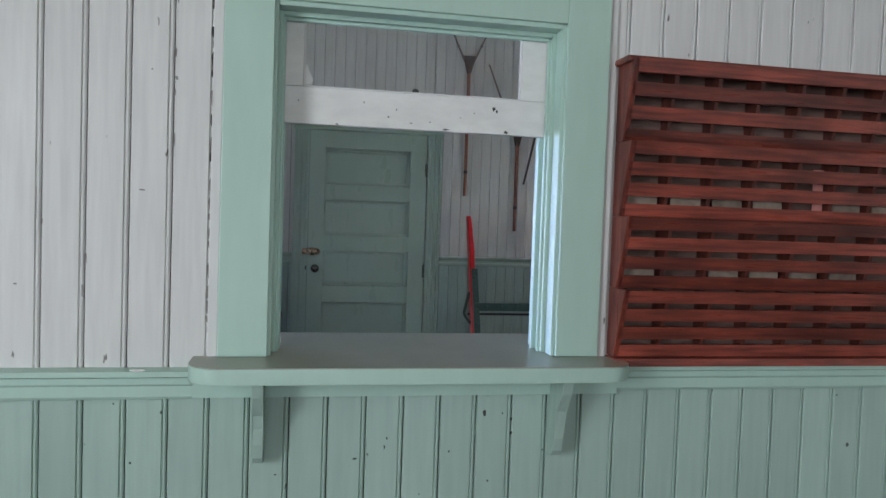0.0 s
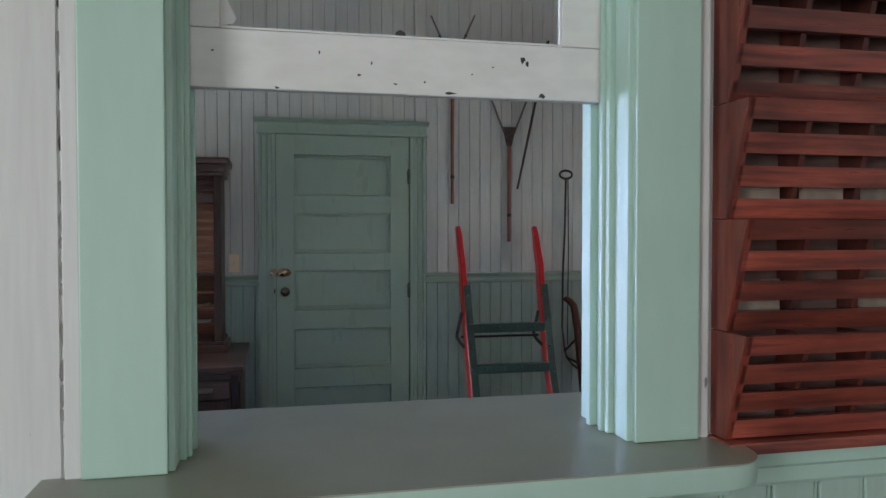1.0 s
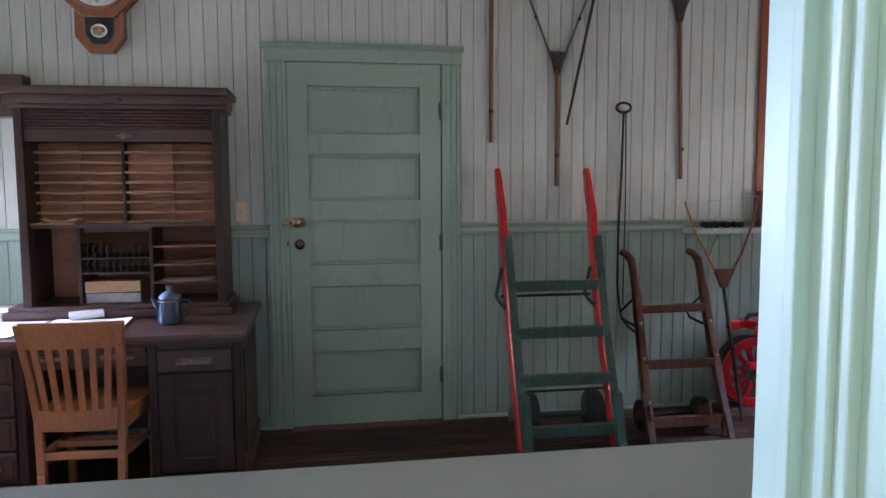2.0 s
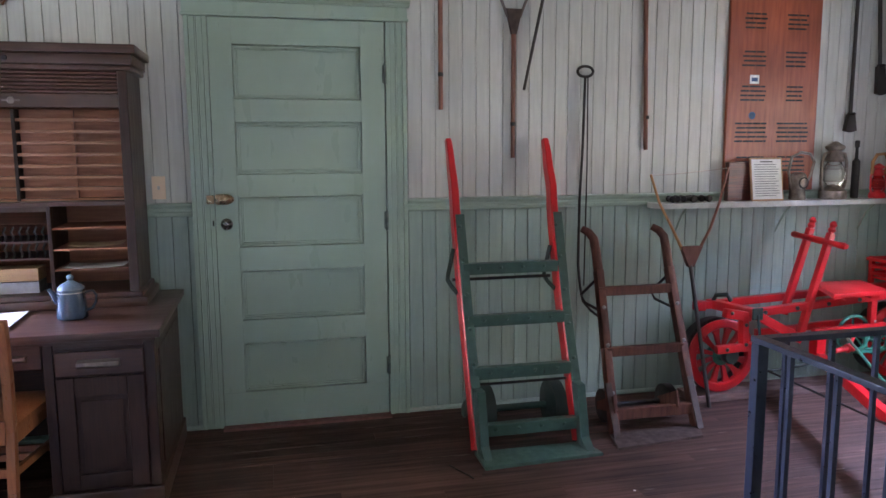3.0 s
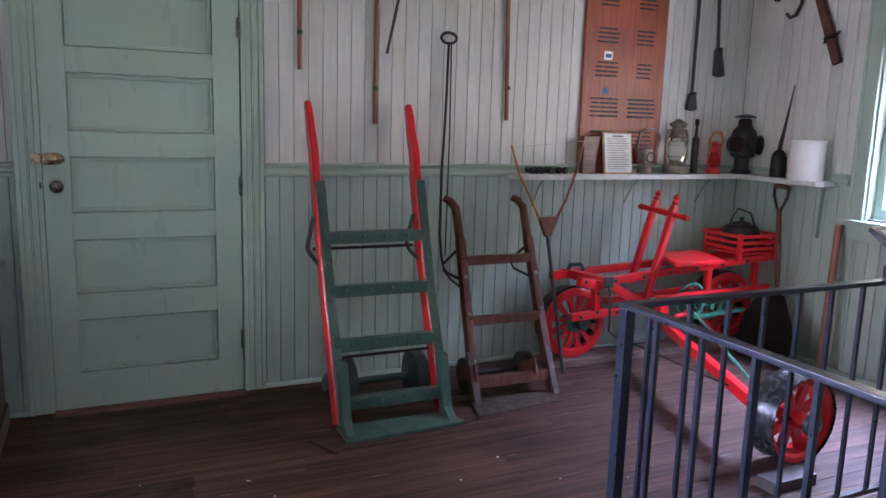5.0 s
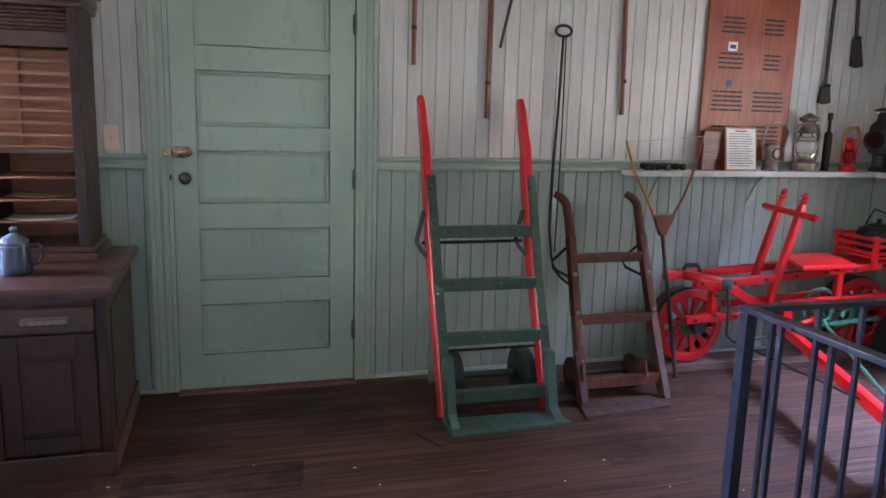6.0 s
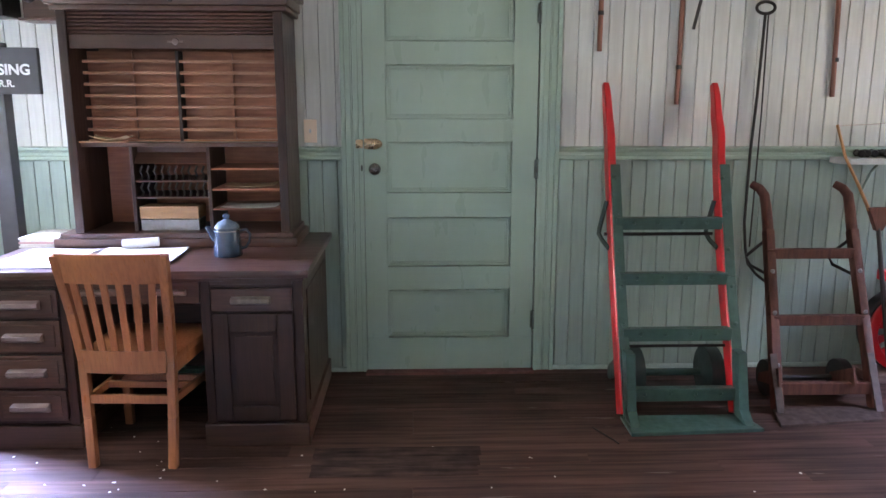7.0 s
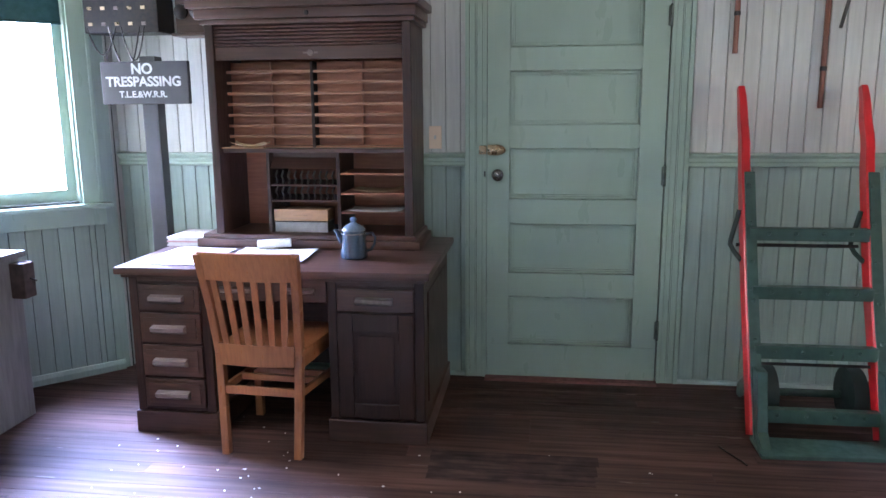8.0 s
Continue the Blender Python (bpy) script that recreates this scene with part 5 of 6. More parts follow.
for x, z0, z1, z2, lean in ((4.08, 2.75, 1.6, 1.487, 0.0), (4.265, 2.75, 1.885, 1.707, 0.07)):
    br = thing("broom", "dark long-handled hearth broom hanging on the wall", "broom", (x, BACK, z2), group="brooms")
    br.location.z += HANG
    part("handle", rod((x - lean, BACK - 0.02, z0), (x, BACK - 0.02, z1), 0.011), fork_dark, br, smooth=True)
    part("collar", lathe([(0.018, 0), (0.026, 0.008), (0.018, 0.016)], (x, BACK - 0.03, z1 - 0.012), 12), iron, br)
    bm = bmesh.new()
    for k in range(9):
        a = (k - 4) / 4
        bar((x + a * 0.016, BACK - 0.022, z1 - 0.008), (x + a * 0.034 + lean * 0.3, BACK - 0.022, z2 + 0.008 * abs(a)), 0.011, 0.03, bm, 0.002, up=(0, 1, 0))
    part("bristles", bm, fork_dark, br)

hoop = thing("order_fork", "bent yellow cane order hoop with string standing against the wall", "order fork", (3.0, 5.4, 0), group="order forks")
part("shaft", rod((3.01, 5.33, 0), (2.95, 5.48, 0.78), 0.011), fork_dark, hoop, smooth=True)
part("block", prism([(2.935, 0.77), (2.97, 0.77), (3.02, 0.885), (2.885, 0.885)], 5.47, 5.5, "y", bevel=0.003), truck_wood, hoop)
for s, tip in ((-1, (2.69, 1.285)), (1, (3.16, 1.32))):
    bx0 = 2.952 + s * 0.055
    part("arm", tube([(bx0, 5.485, 0.87), (bx0 + s * 0.06, 5.485, 0.98), (bx0 + (tip[0] - bx0) * 0.72, 5.482, 1.13), (tip[0], 5.48, tip[1])], [0.009, 0.008, 0.0075, 0.007], 8), cane_wood if s < 0 else pole_wood, hoop, smooth=True)
part("string", tube([(2.69, 5.48, 1.28), (2.85, 5.478, 1.288), (2.94, 5.475, 1.295), (3.05, 5.478, 1.305), (3.16, 5.48, 1.315)], 0.0025, 6), string_white, hoop)

# ---- corner shelf and what stands on it ----
shelf = thing("corner_shelf", "pale painted corner wall shelf with a rounded end", "shelf", (3.6, BACK, 0.9))
outline = [(EAST - 0.0006, BACK - 0.0295), (EAST - 0.0006, 4.915), (4.43, 4.9), (4.395, 4.93), (4.39, 5.5), (2.83, 5.5), *arc(2.83, 5.57, 0.07, 270, 180, 6), (2.76, BACK - 0.0295)]
part("board", prism(outline, 1.093, 1.122, "z", bevel=0.003), shelf_grey, shelf)
for x in (2.95, 3.62, 4.2):
    part("bracket", tube([(x, 5.54, 1.092), (x, 5.59, 1.05), (x, BACK - 0.004, 0.93)], 0.008, 8), office_trim, shelf)
part("bracket", prism([(4.98, 1.092), (5.0, 1.092), (5.0, 0.82), (4.99, 0.78)], 4.52, EAST - 0.001, "x"), office_mint, shelf)
SZ = 1.1225
r = random.Random(5)
for k in range(7):
    x = 2.88 + k * 0.036
    tagged(part("track_spike", lathe([(0.016, -0.03), (0.02, -0.02), (0.014, 0.0), (0.013, 0.04), (0.018, 0.045)], (x, 5.58 + r.uniform(-0.02, 0.02), SZ + 0.0195), 10, (r.uniform(-0.4, 0.4), 1, 0)), iron, None, "short dark rusty iron spike lying on the shelf", smooth=True), category="spike", group="spikes on the shelf")
note = thing("framed_note", "small white printed notice in a tan frame standing on the shelf", "framed notice", (3.47, 5.55, SZ))
mt = Matrix.Translation((3.463, 5.535, SZ)) @ pose(0, 0, 0, -9, 0, 0)
bm = box((-0.105, 0, 0), (0.105, 0.012, 0.25), 0.003)
bm.transform(mt)
fr = part("frame", bm, tan_wood, note)
bm = box((-0.096, -0.0015, 0.01), (0.096, -0.0002, 0.24))
bm.transform(mt)
sh = part("page", bm, paper, fr)
for k in range(15):
    bm = bmesh.new()
    if k < 14:
        box((-0.08, -0.0024, 0.208 - k * 0.0138), (0.08 - r.uniform(0, 0.03), -0.0017, 0.2112 - k * 0.0138), bm=bm)
    else:
        box((-0.04, -0.0024, 0.222), (0.04, -0.0017, 0.229), bm=bm)
    bm.transform(mt)
    part("print_line", bm, ink_grey, sh)


def lantern(name, label, x, y, s, metal, globe, handle=None, lift=0.13):
    """A tubular railway lantern of overall height about 0.33 s."""
    la = thing(name, label, "lantern", (x, y, SZ), group="lanterns")
    q = lambda prof: [(a * s, b * s) for a, b in prof]
    part("fount", lathe(q([(0.062, 0), (0.066, 0.008), (0.064, 0.04), (0.045, 0.055), (0.03, 0.062), (0.03, 0.07)]), (x, y, SZ), 24), metal, la, smooth=True)
    part("globe", lathe(q([(0.034, 0.07), (0.05, 0.1), (0.052, 0.13), (0.042, 0.165), (0.032, 0.185)]), (x, y, SZ), 24), globe, la, smooth=True)
    part("chimney", lathe(q([(0.042, 0.185), (0.046, 0.195), (0.036, 0.215), (0.03, 0.24), (0.045, 0.25), (0.047, 0.262), (0.025, 0.275), (0.012, 0.285), (0, 0.287)]), (x, y, SZ), 24), metal, la, smooth=True)
    for a in (0, 1):
        k = -1 if a else 1
        part("side_tube", tube([(x + k * 0.055 * s, y, SZ + 0.04 * s), (x + k * 0.07 * s, y, SZ + 0.08 * s), (x + k * 0.072 * s, y, SZ + 0.18 * s), (x + k * 0.058 * s, y, SZ + 0.225 * s), (x + k * 0.03 * s, y, SZ + 0.23 * s)], 0.008 * s, 8), metal, la, smooth=True)
    for z in (0.09, 0.15):
        part("guard_wire", tube([(x + 0.06 * s * math.cos(t), y + 0.06 * s * math.sin(t), SZ + z * s) for t in [2 * math.pi * i / 20 for i in range(20)]], 0.002, 6, closed=True), metal, la)
    if handle:
        h0 = 0.2 * s
        part("bail", tube([(x - 0.065 * s, y, SZ + h0), (x - 0.075 * s, y - 0.01, SZ + h0 + lift * 0.6), (x - 0.04 * s, y - 0.012, SZ + h0 + lift * 0.95), (x + 0.04 * s, y - 0.012, SZ + h0 + lift), (x + 0.078 * s, y - 0.01, SZ + h0 + lift * 0.6), (x + 0.066 * s, y, SZ + h0)], 0.01, 10), handle, la, smooth=True)
    return la


lantern("lantern", "tarnished tubular kerosene lantern with a clear globe on the shelf", 3.935, 5.585, 1.18, pale_metal, lamp_glass)
lantern("lantern", "red lantern with red globe and curved wooden handle on shelf", 4.235, 5.57, 0.72, red_paint, red_glass, cane_wood, 0.12)
silver = thing("lantern", "bright tin inspector's lamp with a large looped handle on the shelf", "lantern", (3.685, 5.575, SZ), group="lanterns")
part("body", lathe([(0.045, 0), (0.047, 0.01), (0.042, 0.06), (0.048, 0.07), (0.048, 0.13), (0.04, 0.15), (0.02, 0.16)], (3.685, 5.575, SZ), 24), pale_metal, silver, smooth=True)
part("lens_ring", lathe([(0.03, 0), (0.034, 0.006), (0.026, 0.01), (0.03, 0)], (3.685, 5.53, SZ + 0.1), 20, (0, -1, 0)), iron, silver, smooth=True)
part("bail", tube([(3.64, 5.575, SZ + 0.06), (3.615, 5.57, SZ + 0.17), (3.63, 5.565, SZ + 0.25), (3.685, 5.56, SZ + 0.275), (3.75, 5.56, SZ + 0.265), (3.78, 5.565, SZ + 0.22), (3.765, 5.57, SZ + 0.14), (3.732, 5.575, SZ + 0.08)], 0.008, 8), pale_metal, silver, smooth=True)
pump = thing("grease_gun", "slim dark iron grease gun standing on the shelf", "grease gun", (4.1, 5.6, SZ))
part("barrel", lathe([(0.02, 0), (0.022, 0.01), (0.022, 0.22), (0.01, 0.235), (0.008, 0.3), (0.014, 0.305), (0.014, 0.34), (0, 0.345)], (4.1, 5.6, SZ), 16), iron, pump, smooth=True)
slamp = thing("switch_lamp", "large black railway switch lamp with round coloured lenses on the shelf", "switch lamp", (4.45, 5.545, SZ))
part("body", lathe([(0.06, 0), (0.062, 0.02), (0.045, 0.03), (0.045, 0.1), (0.075, 0.115), (0.078, 0.26), (0.07, 0.28), (0.045, 0.305), (0.04, 0.345), (0.03, 0.355)], (4.45, 5.545, SZ), 28), iron, slamp, smooth=True)
part("cap", lathe([(0.065, 0), (0.066, 0.008), (0.03, 0.02), (0, 0.024)], (4.45, 5.545, SZ + 0.36), 20), iron, slamp, smooth=True)
for d, gl in (((-1, -0.35, 0), red_glass), ((0.35, -1, 0), blue_lens)):
    v = Vector(d).normalized()
    o = Vector((4.45, 5.545, SZ + 0.19)) + v * 0.06
    hood = part("lens_hood", lathe([(0.058, 0), (0.06, 0.03), (0.062, 0.05), (0.053, 0.05), (0.052, 0.03)], o, 24, v), iron, slamp, smooth=True)
    part("lens", lathe([(0.051, 0), (0.048, 0.012), (0.03, 0.022), (0, 0.026)], o + v * 0.022, 24, v), gl, hood, smooth=True)
can = thing("oil_can", "black long-spout oil can on the end-wall shelf", "oil can", (4.47, 5.27, SZ))
part("body", lathe([(0.045, 0), (0.047, 0.01), (0.046, 0.12), (0.035, 0.15), (0.014, 0.17), (0.012, 0.2)], (4.47, 5.27, SZ), 20), iron, can, smooth=True)
part("spout", tube([(4.47, 5.27, SZ + 0.19), (4.475, 5.25, SZ + 0.32), (4.485, 5.22, SZ + 0.56)], [0.014, 0.009, 0.004], 10), iron, can, smooth=True)
tub = thing("canister", "white enamel canister with a lid on the end-wall shelf", "canister", (4.465, 5.05, SZ))
part("body", lathe([(0.098, 0), (0.1, 0.004), (0.1, 0.215), (0.098, 0.22)], (4.442, 5.045, SZ), 32), white_enamel, tub, smooth=True)
part("lid", lathe([(0.104, 0), (0.104, 0.014), (0.09, 0.019), (0.012, 0.022), (0.01, 0.03), (0.016, 0.042), (0, 0.046)], (4.442, 5.045, SZ + 0.2205), 32), white_enamel, tub, smooth=True)

# end wall tools
ew = EAST - 0.03
for (y, z), k in (((5.26, 2.165), 1.0), ((5.485, 2.245), 0.55)):
    d = -1 if k < 1 else 1
    tagged(part("hook", tube([(ew, y - 0.01, z + 0.3), (ew, y, z + 0.1), (ew, y + d * 0.005, z), (ew, y + d * 0.04 * k, z - 0.065 * k), (ew, y + d * 0.08 * k, z - 0.075 * k), (ew, y + d * 0.108 * k, z - 0.05 * k)], 0.011, 8), iron, None, "large black iron hook hanging on the end wall", smooth=True), category="hook", group="hooks")
adze = thing("wooden_brace", "brown wooden brace with an iron band hanging on the end wall", "tool", (ew, 5.05, 1.8))
adze.location.z += HANG
part("beam", bar((ew, 5.33, 2.6), (ew, 4.975, 1.77), 0.03, 0.052, bevel=0.004), truck_wood, adze)
part("band", bar((ew, 5.047, 1.935), (ew, 5.038, 1.915), 0.038, 0.06, bevel=0.003), iron, adze)
part("peg", tube([(ew - 0.02, 5.06, 1.885), (ew - 0.024, 5.055, 1.915), (ew - 0.024, 4.99, 1.926), (ew - 0.024, 4.963, 1.945)], 0.008, 8), iron, adze, smooth=True)

shovel = thing("scoop_shovel", "worn coal scoop with a D-handle leaning on the end wall", "shovel", (4.4, 5.1, 0))
DH = Vector((4.495, 5.245, 1.06))
part("grip", tube([DH + Vector((0, -0.055, 0)), DH + Vector((0, 0, 0.006)), DH + Vector((0, 0.055, 0))], 0.014, 10), truck_wood, shovel, smooth=True)
for s in (-1, 1):
    part("yoke", tube([DH + Vector((0, s * 0.055, 0)), DH + Vector((-0.002, s * 0.05, -0.06)), DH + Vector((-0.006, s * 0.012, -0.14))], 0.009, 8), iron, shovel, smooth=True)
part("shaft", rod(DH + Vector((-0.006, 0, -0.13)), (4.41, 5.12, 0.38), 0.016), truck_wood, shovel, smooth=True)
bm = bmesh.new()
rows = []
for i in range(7):
    t = i / 6
    w = 0.09 + 0.11 * min(t * 2.2, 1)
    rows.append([bm.verts.new((4.415 - 0.12 * t - 0.03 * (1 - (u / 3) ** 2) + 0.05 * (abs(u) / 3) ** 3 * -1, 5.115 - 0.05 * t + w * u / 3, 0.42 - 0.4 * t)) for u in range(-3, 4)])
for a, b in zip(rows, rows[1:]):
    for k in range(6):
        bm.faces.new((a[k], a[k + 1], b[k + 1], b[k]))
bmesh.ops.solidify(bm, geom=bm.faces[:], thickness=0.004)
part("scoop", bm, iron, shovel, "dark iron scoop", smooth=True)
tagged(part("tool_handle", rod((4.5, 4.825, 0.885), (4.42, 4.785, 0.0), 0.02), pole_wood, None, "round reddish wooden tool handle leaning on the end wall", smooth=True), category="tool handle")

# ---- railway velocipede ----
def flanged_wheel(c, r, parent, spokes=12):
    """A cast wheel with petal-shaped openings, its face towards -y and a broad dark tread behind."""
    c = Vector(c)
    body = part("wheel", lathe([(r * 0.76, -0.012), (r * 0.79, -0.02), (r * 0.96, -0.02), (r, -0.014), (r, 0.0), (r * 0.96, 0.012), (r * 0.76, 0.012), (r * 0.76, -0.012)], c, 40, (0, 1, 0)), red_paint, parent, "red cast wheel with broad petal spokes", smooth=True)
    part("tread", lathe([(r * 0.9, 0.0125), (r * 1.005, 0.0125), (r * 1.035, 0.02), (r * 1.03, 0.03), (r * 0.985, 0.036), (r * 0.97, 0.105), (r * 0.9, 0.105), (r * 0.9, 0.0125)], c, 40, (0, 1, 0)), iron, body, "dark worn steel tread", smooth=True)
    hub = part("hub", lathe([(0, -0.05), (0.018, -0.05), (0.024, -0.04), (0.03, -0.022), (r * 0.27, -0.012), (r * 0.27, 0.012), (0.03, 0.03), (0.03, 0.09), (0, 0.09)], c, 20, (0, 1, 0)), teal_paint, body, "green hub", smooth=True)
    for k in range(spokes):
        t = 2 * math.pi * (k + 0.5) / spokes
        turn = Matrix.Translation(c) @ Matrix.Rotation(-t, 4, "Y")
        bm = prism([(r * 0.24, -0.012), (r * 0.45, -0.0085), (r * 0.62, -0.012), (r * 0.77, -0.026), (r * 0.77, 0.026), (r * 0.62, 0.012), (r * 0.45, 0.0085), (r * 0.24, 0.012)], -0.009, 0.009, "y", bevel=0.003)
        bm.transform(turn)
        part("spoke", bm, red_paint, body)
    return body


velo = thing("rail_velocipede", "bright red three-wheeled railway velocipede with green gears", "velocipede", (3.7, 5.3, 0))
flanged_wheel((3.138, 5.44, 0.26), 0.21, velo)
flanged_wheel((4.31, 5.44, 0.272), 0.222, velo)
part("top_beam", bar((3.03, 5.5, 0.541), (4.46, 5.5, 0.607), 0.045, 0.042, bevel=0.004), red_paint, velo, smooth=True)
part("top_beam", bar((3.2, 5.285, 0.532), (4.47, 5.285, 0.618), 0.045, 0.042, bevel=0.004), red_paint, velo, smooth=True)
part("cross_beam", bar((3.1, 5.53, 0.547), (3.225, 5.27, 0.535), 0.05, 0.05, bevel=0.006), red_paint, velo, smooth=True)
part("cross_beam", bar((4.44, 5.53, 0.607), (4.44, 5.26, 0.612), 0.045, 0.042, bevel=0.005), red_paint, velo)
part("beam_end", box((3.0, 5.475, 0.512), (3.06, 5.53, 0.566), 0.008), red_paint, velo)
# wheel bracket: arm, post and foot
bracket = part("wheel_bracket", bar((3.06, 5.305, 0.538), (3.215, 5.3, 0.51), 0.045, 0.05, bevel=0.006), red_paint, velo, "red wheel bracket", smooth=True)
part("bracket_post", bar((3.178, 5.302, 0.5), (3.186, 5.302, 0.318), 0.04, 0.045, bevel=0.006, up=(0, 1, 0)), red_paint, bracket)
part("bracket_foot", bar((3.015, 5.3, 0.335), (3.4, 5.3, 0.35), 0.04, 0.044, bevel=0.008), red_paint, bracket, smooth=True)
part("axle_box", lathe([(0.0, -0.03), (0.04, -0.03), (0.046, -0.02), (0.046, 0.02), (0.04, 0.03), (0.0, 0.03)], (3.13, 5.345, 0.285), 14, (0, 1, 0)), green_dark, bracket, smooth=True)
for x, z in ((3.09, 0.54), (3.18, 0.47), (3.184, 0.36), (3.07, 0.338), (3.32, 0.347)):
    part("bolt", lathe([(0.011, 0), (0.011, 0.006), (0.006, 0.011), (0, 0.012)], (x, 5.279, z), 6, (0, -1, 0)), green_dark, bracket)
part("diagonal_brace", bar((3.235, 5.275, 0.522), (3.52, 5.27, 0.372), 0.04, 0.05, bevel=0.005), red_paint, velo, smooth=True)
part("lower_beam", bar((3.6, 5.275, 0.405), (4.5, 5.275, 0.421), 0.03, 0.042, bevel=0.004), red_paint, velo)
part("lower_beam", bar((3.4, 5.5, 0.36), (4.5, 5.5, 0.41), 0.03, 0.04, bevel=0.004), red_paint, velo)
for x, z in ((3.99, 0.57), (4.375, 0.598)):
    part("upright", bar((x, 5.283, 0.43), (x, 5.283, z), 0.04, 0.036, bevel=0.008, up=(0, 1, 0)), red_paint, velo, smooth=True)
part("crank_rod", tube([(3.23, 5.255, 0.53), (3.245, 5.25, 0.42), (3.25, 5.25, 0.25), (3.3, 5.25, 0.21), (3.5, 5.25, 0.225), (3.62, 5.25, 0.24)], 0.008, 8), green_dark, velo, "thin dark green bent rod", smooth=True)
part("grab_iron", tube([(3.11, 5.49, 0.565), (3.12, 5.48, 0.6), (3.17, 5.45, 0.606), (3.19, 5.44, 0.57)], 0.013, 8), green_dark, velo, smooth=True)
part("clamp", box((3.2, 5.252, 0.5), (3.262, 5.265, 0.565), 0.004), green_dark, velo)
seat_board = part("seat_board", prism([(3.56, 5.09), (3.93, 5.11), (4.03, 5.43), (3.71, 5.43)], 0.632, 0.658, "z", bevel=0.006), red_paint, velo, "flat red seat board", smooth=True)
part("seat_bearer", bar((3.7, 5.13, 0.62), (3.8, 5.5, 0.62), 0.05, 0.024, bevel=0.003), red_paint, seat_board)
part("seat_bearer", bar((3.87, 5.14, 0.62), (3.96, 5.5, 0.62), 0.05, 0.024, bevel=0.003), red_paint, seat_board)
for (xa, za), (xb, zb), y in (((3.545, 0.47), (3.693, 0.968), 5.455), ((3.508, 0.37), (3.678, 0.96), 5.275)):
    lv = part("lever", bar((xa, y, za), (xb, y, zb), 0.036, 0.04, bevel=0.009, up=(0, 1, 0)), red_paint, velo, "red turned pump lever", smooth=True)
    part("lever_tip", lathe([(0.016, 0), (0.014, 0.012), (0.021, 0.026), (0.014, 0.042), (0.02, 0.056), (0.012, 0.072), (0, 0.078)], (xb - 0.004, y, zb - 0.01), 14, (0.29, 0, 1)), red_paint, lv, smooth=True)
part("handlebar", lathe([(0.0, 0), (0.015, 0.002), (0.019, 0.02), (0.016, 0.07), (0.019, 0.2), (0.019, 0.24), (0.016, 0.37), (0.019, 0.42), (0.015, 0.438), (0, 0.44)], (3.668, 5.57, 0.922), 14, (-0.03, -1, -0.045)), red_paint, velo, smooth=True)
for c, rr in (((3.885, 5.295, 0.372), 0.105), ((4.045, 5.295, 0.325), 0.075)):
    g = part("gear", tube([(c[0] + rr * math.cos(t), c[1], c[2] + rr * math.sin(t)) for t in [2 * math.pi * i / 28 for i in range(28)]], 0.0105, 8, closed=True), teal_paint, velo, "green iron gear ring", smooth=True)
    for k in range(5):
        t = 2 * math.pi * k / 5 + 0.4
        part("gear_spoke", rod(c, (c[0] + rr * math.cos(t), c[1], c[2] + rr * math.sin(t)), 0.006, seg=8), teal_paint, g)
    part("gear_hub", rod((c[0], c[1] - 0.02, c[2]), (c[0], c[1] + 0.12, c[2]), 0.018), teal_paint, g)
for k in range(5):
    part("grease_cup", lathe([(0.012, 0), (0.014, 0.012), (0.009, 0.02), (0, 0.022)], (4.0 + 0.085 * k, 5.275, 0.4365 + 0.0015 * k), 10), steel, velo, smooth=True)
part("drive_rod", bar((3.885, 5.265, 0.275), (4.3, 5.27, 0.29), 0.018, 0.022, bevel=0.002), teal_paint, velo)
part("foot_bar", lathe([(0, 0), (0.014, 0.002), (0.016, 0.1), (0.024, 0.105), (0.024, 0.15), (0, 0.152)], (3.595, 5.1, 0.343), 12, (1, 0.25, 0.02)), red_paint, velo, "round red foot bar", smooth=True)
part("foot_link", rod((3.72, 5.13, 0.346), (3.88, 5.28, 0.372), 0.01), red_paint, velo, smooth=True)
for k in range(6):
    part("bolt", lathe([(0.012, 0), (0.012, 0.008), (0, 0.01)], (3.28 + k * 0.2, 5.262, 0.538 + 0.0135 * k), 6, (0, -1, 0)), green_dark, velo)
arm = part("outrigger", bar((3.63, 5.24, 0.265), (3.19, 4.12, 0.228), 0.045, 0.055, bevel=0.005), red_paint, velo, "long red outrigger beam", smooth=True)
part("tie_rod", rod((3.78, 5.26, 0.4), (3.27, 4.2, 0.27), 0.008), teal_paint, arm)
part("tie_rod", rod((3.3, 5.25, 0.215), (3.25, 4.16, 0.235), 0.006), iron, arm)
part("arm_block", box((3.6, 5.235, 0.24), (3.66, 5.3, 0.385), 0.006), red_paint, arm)
wheel("wheel", (3.29, 4.02, 0.203), 0.192, 0.125, velo, red_paint, rubber, 8, 0.035, "small red outrigger wheel with a black tyre")
part("axle", rod((3.2, 4.13, 0.215), (3.29, 3.95, 0.203), 0.016), iron, velo)
part("hub_cap", lathe([(0.05, 0), (0.046, 0.02), (0.02, 0.03), (0, 0.032)], (3.29, 3.93, 0.203), 12, (0, -1, 0)), green_dark, velo, smooth=True)
bsk = part("basket", box((4.195, 5.25, 0.644), (4.49, 5.53, 0.656), 0.003), red_paint, velo, "red slatted tool basket")
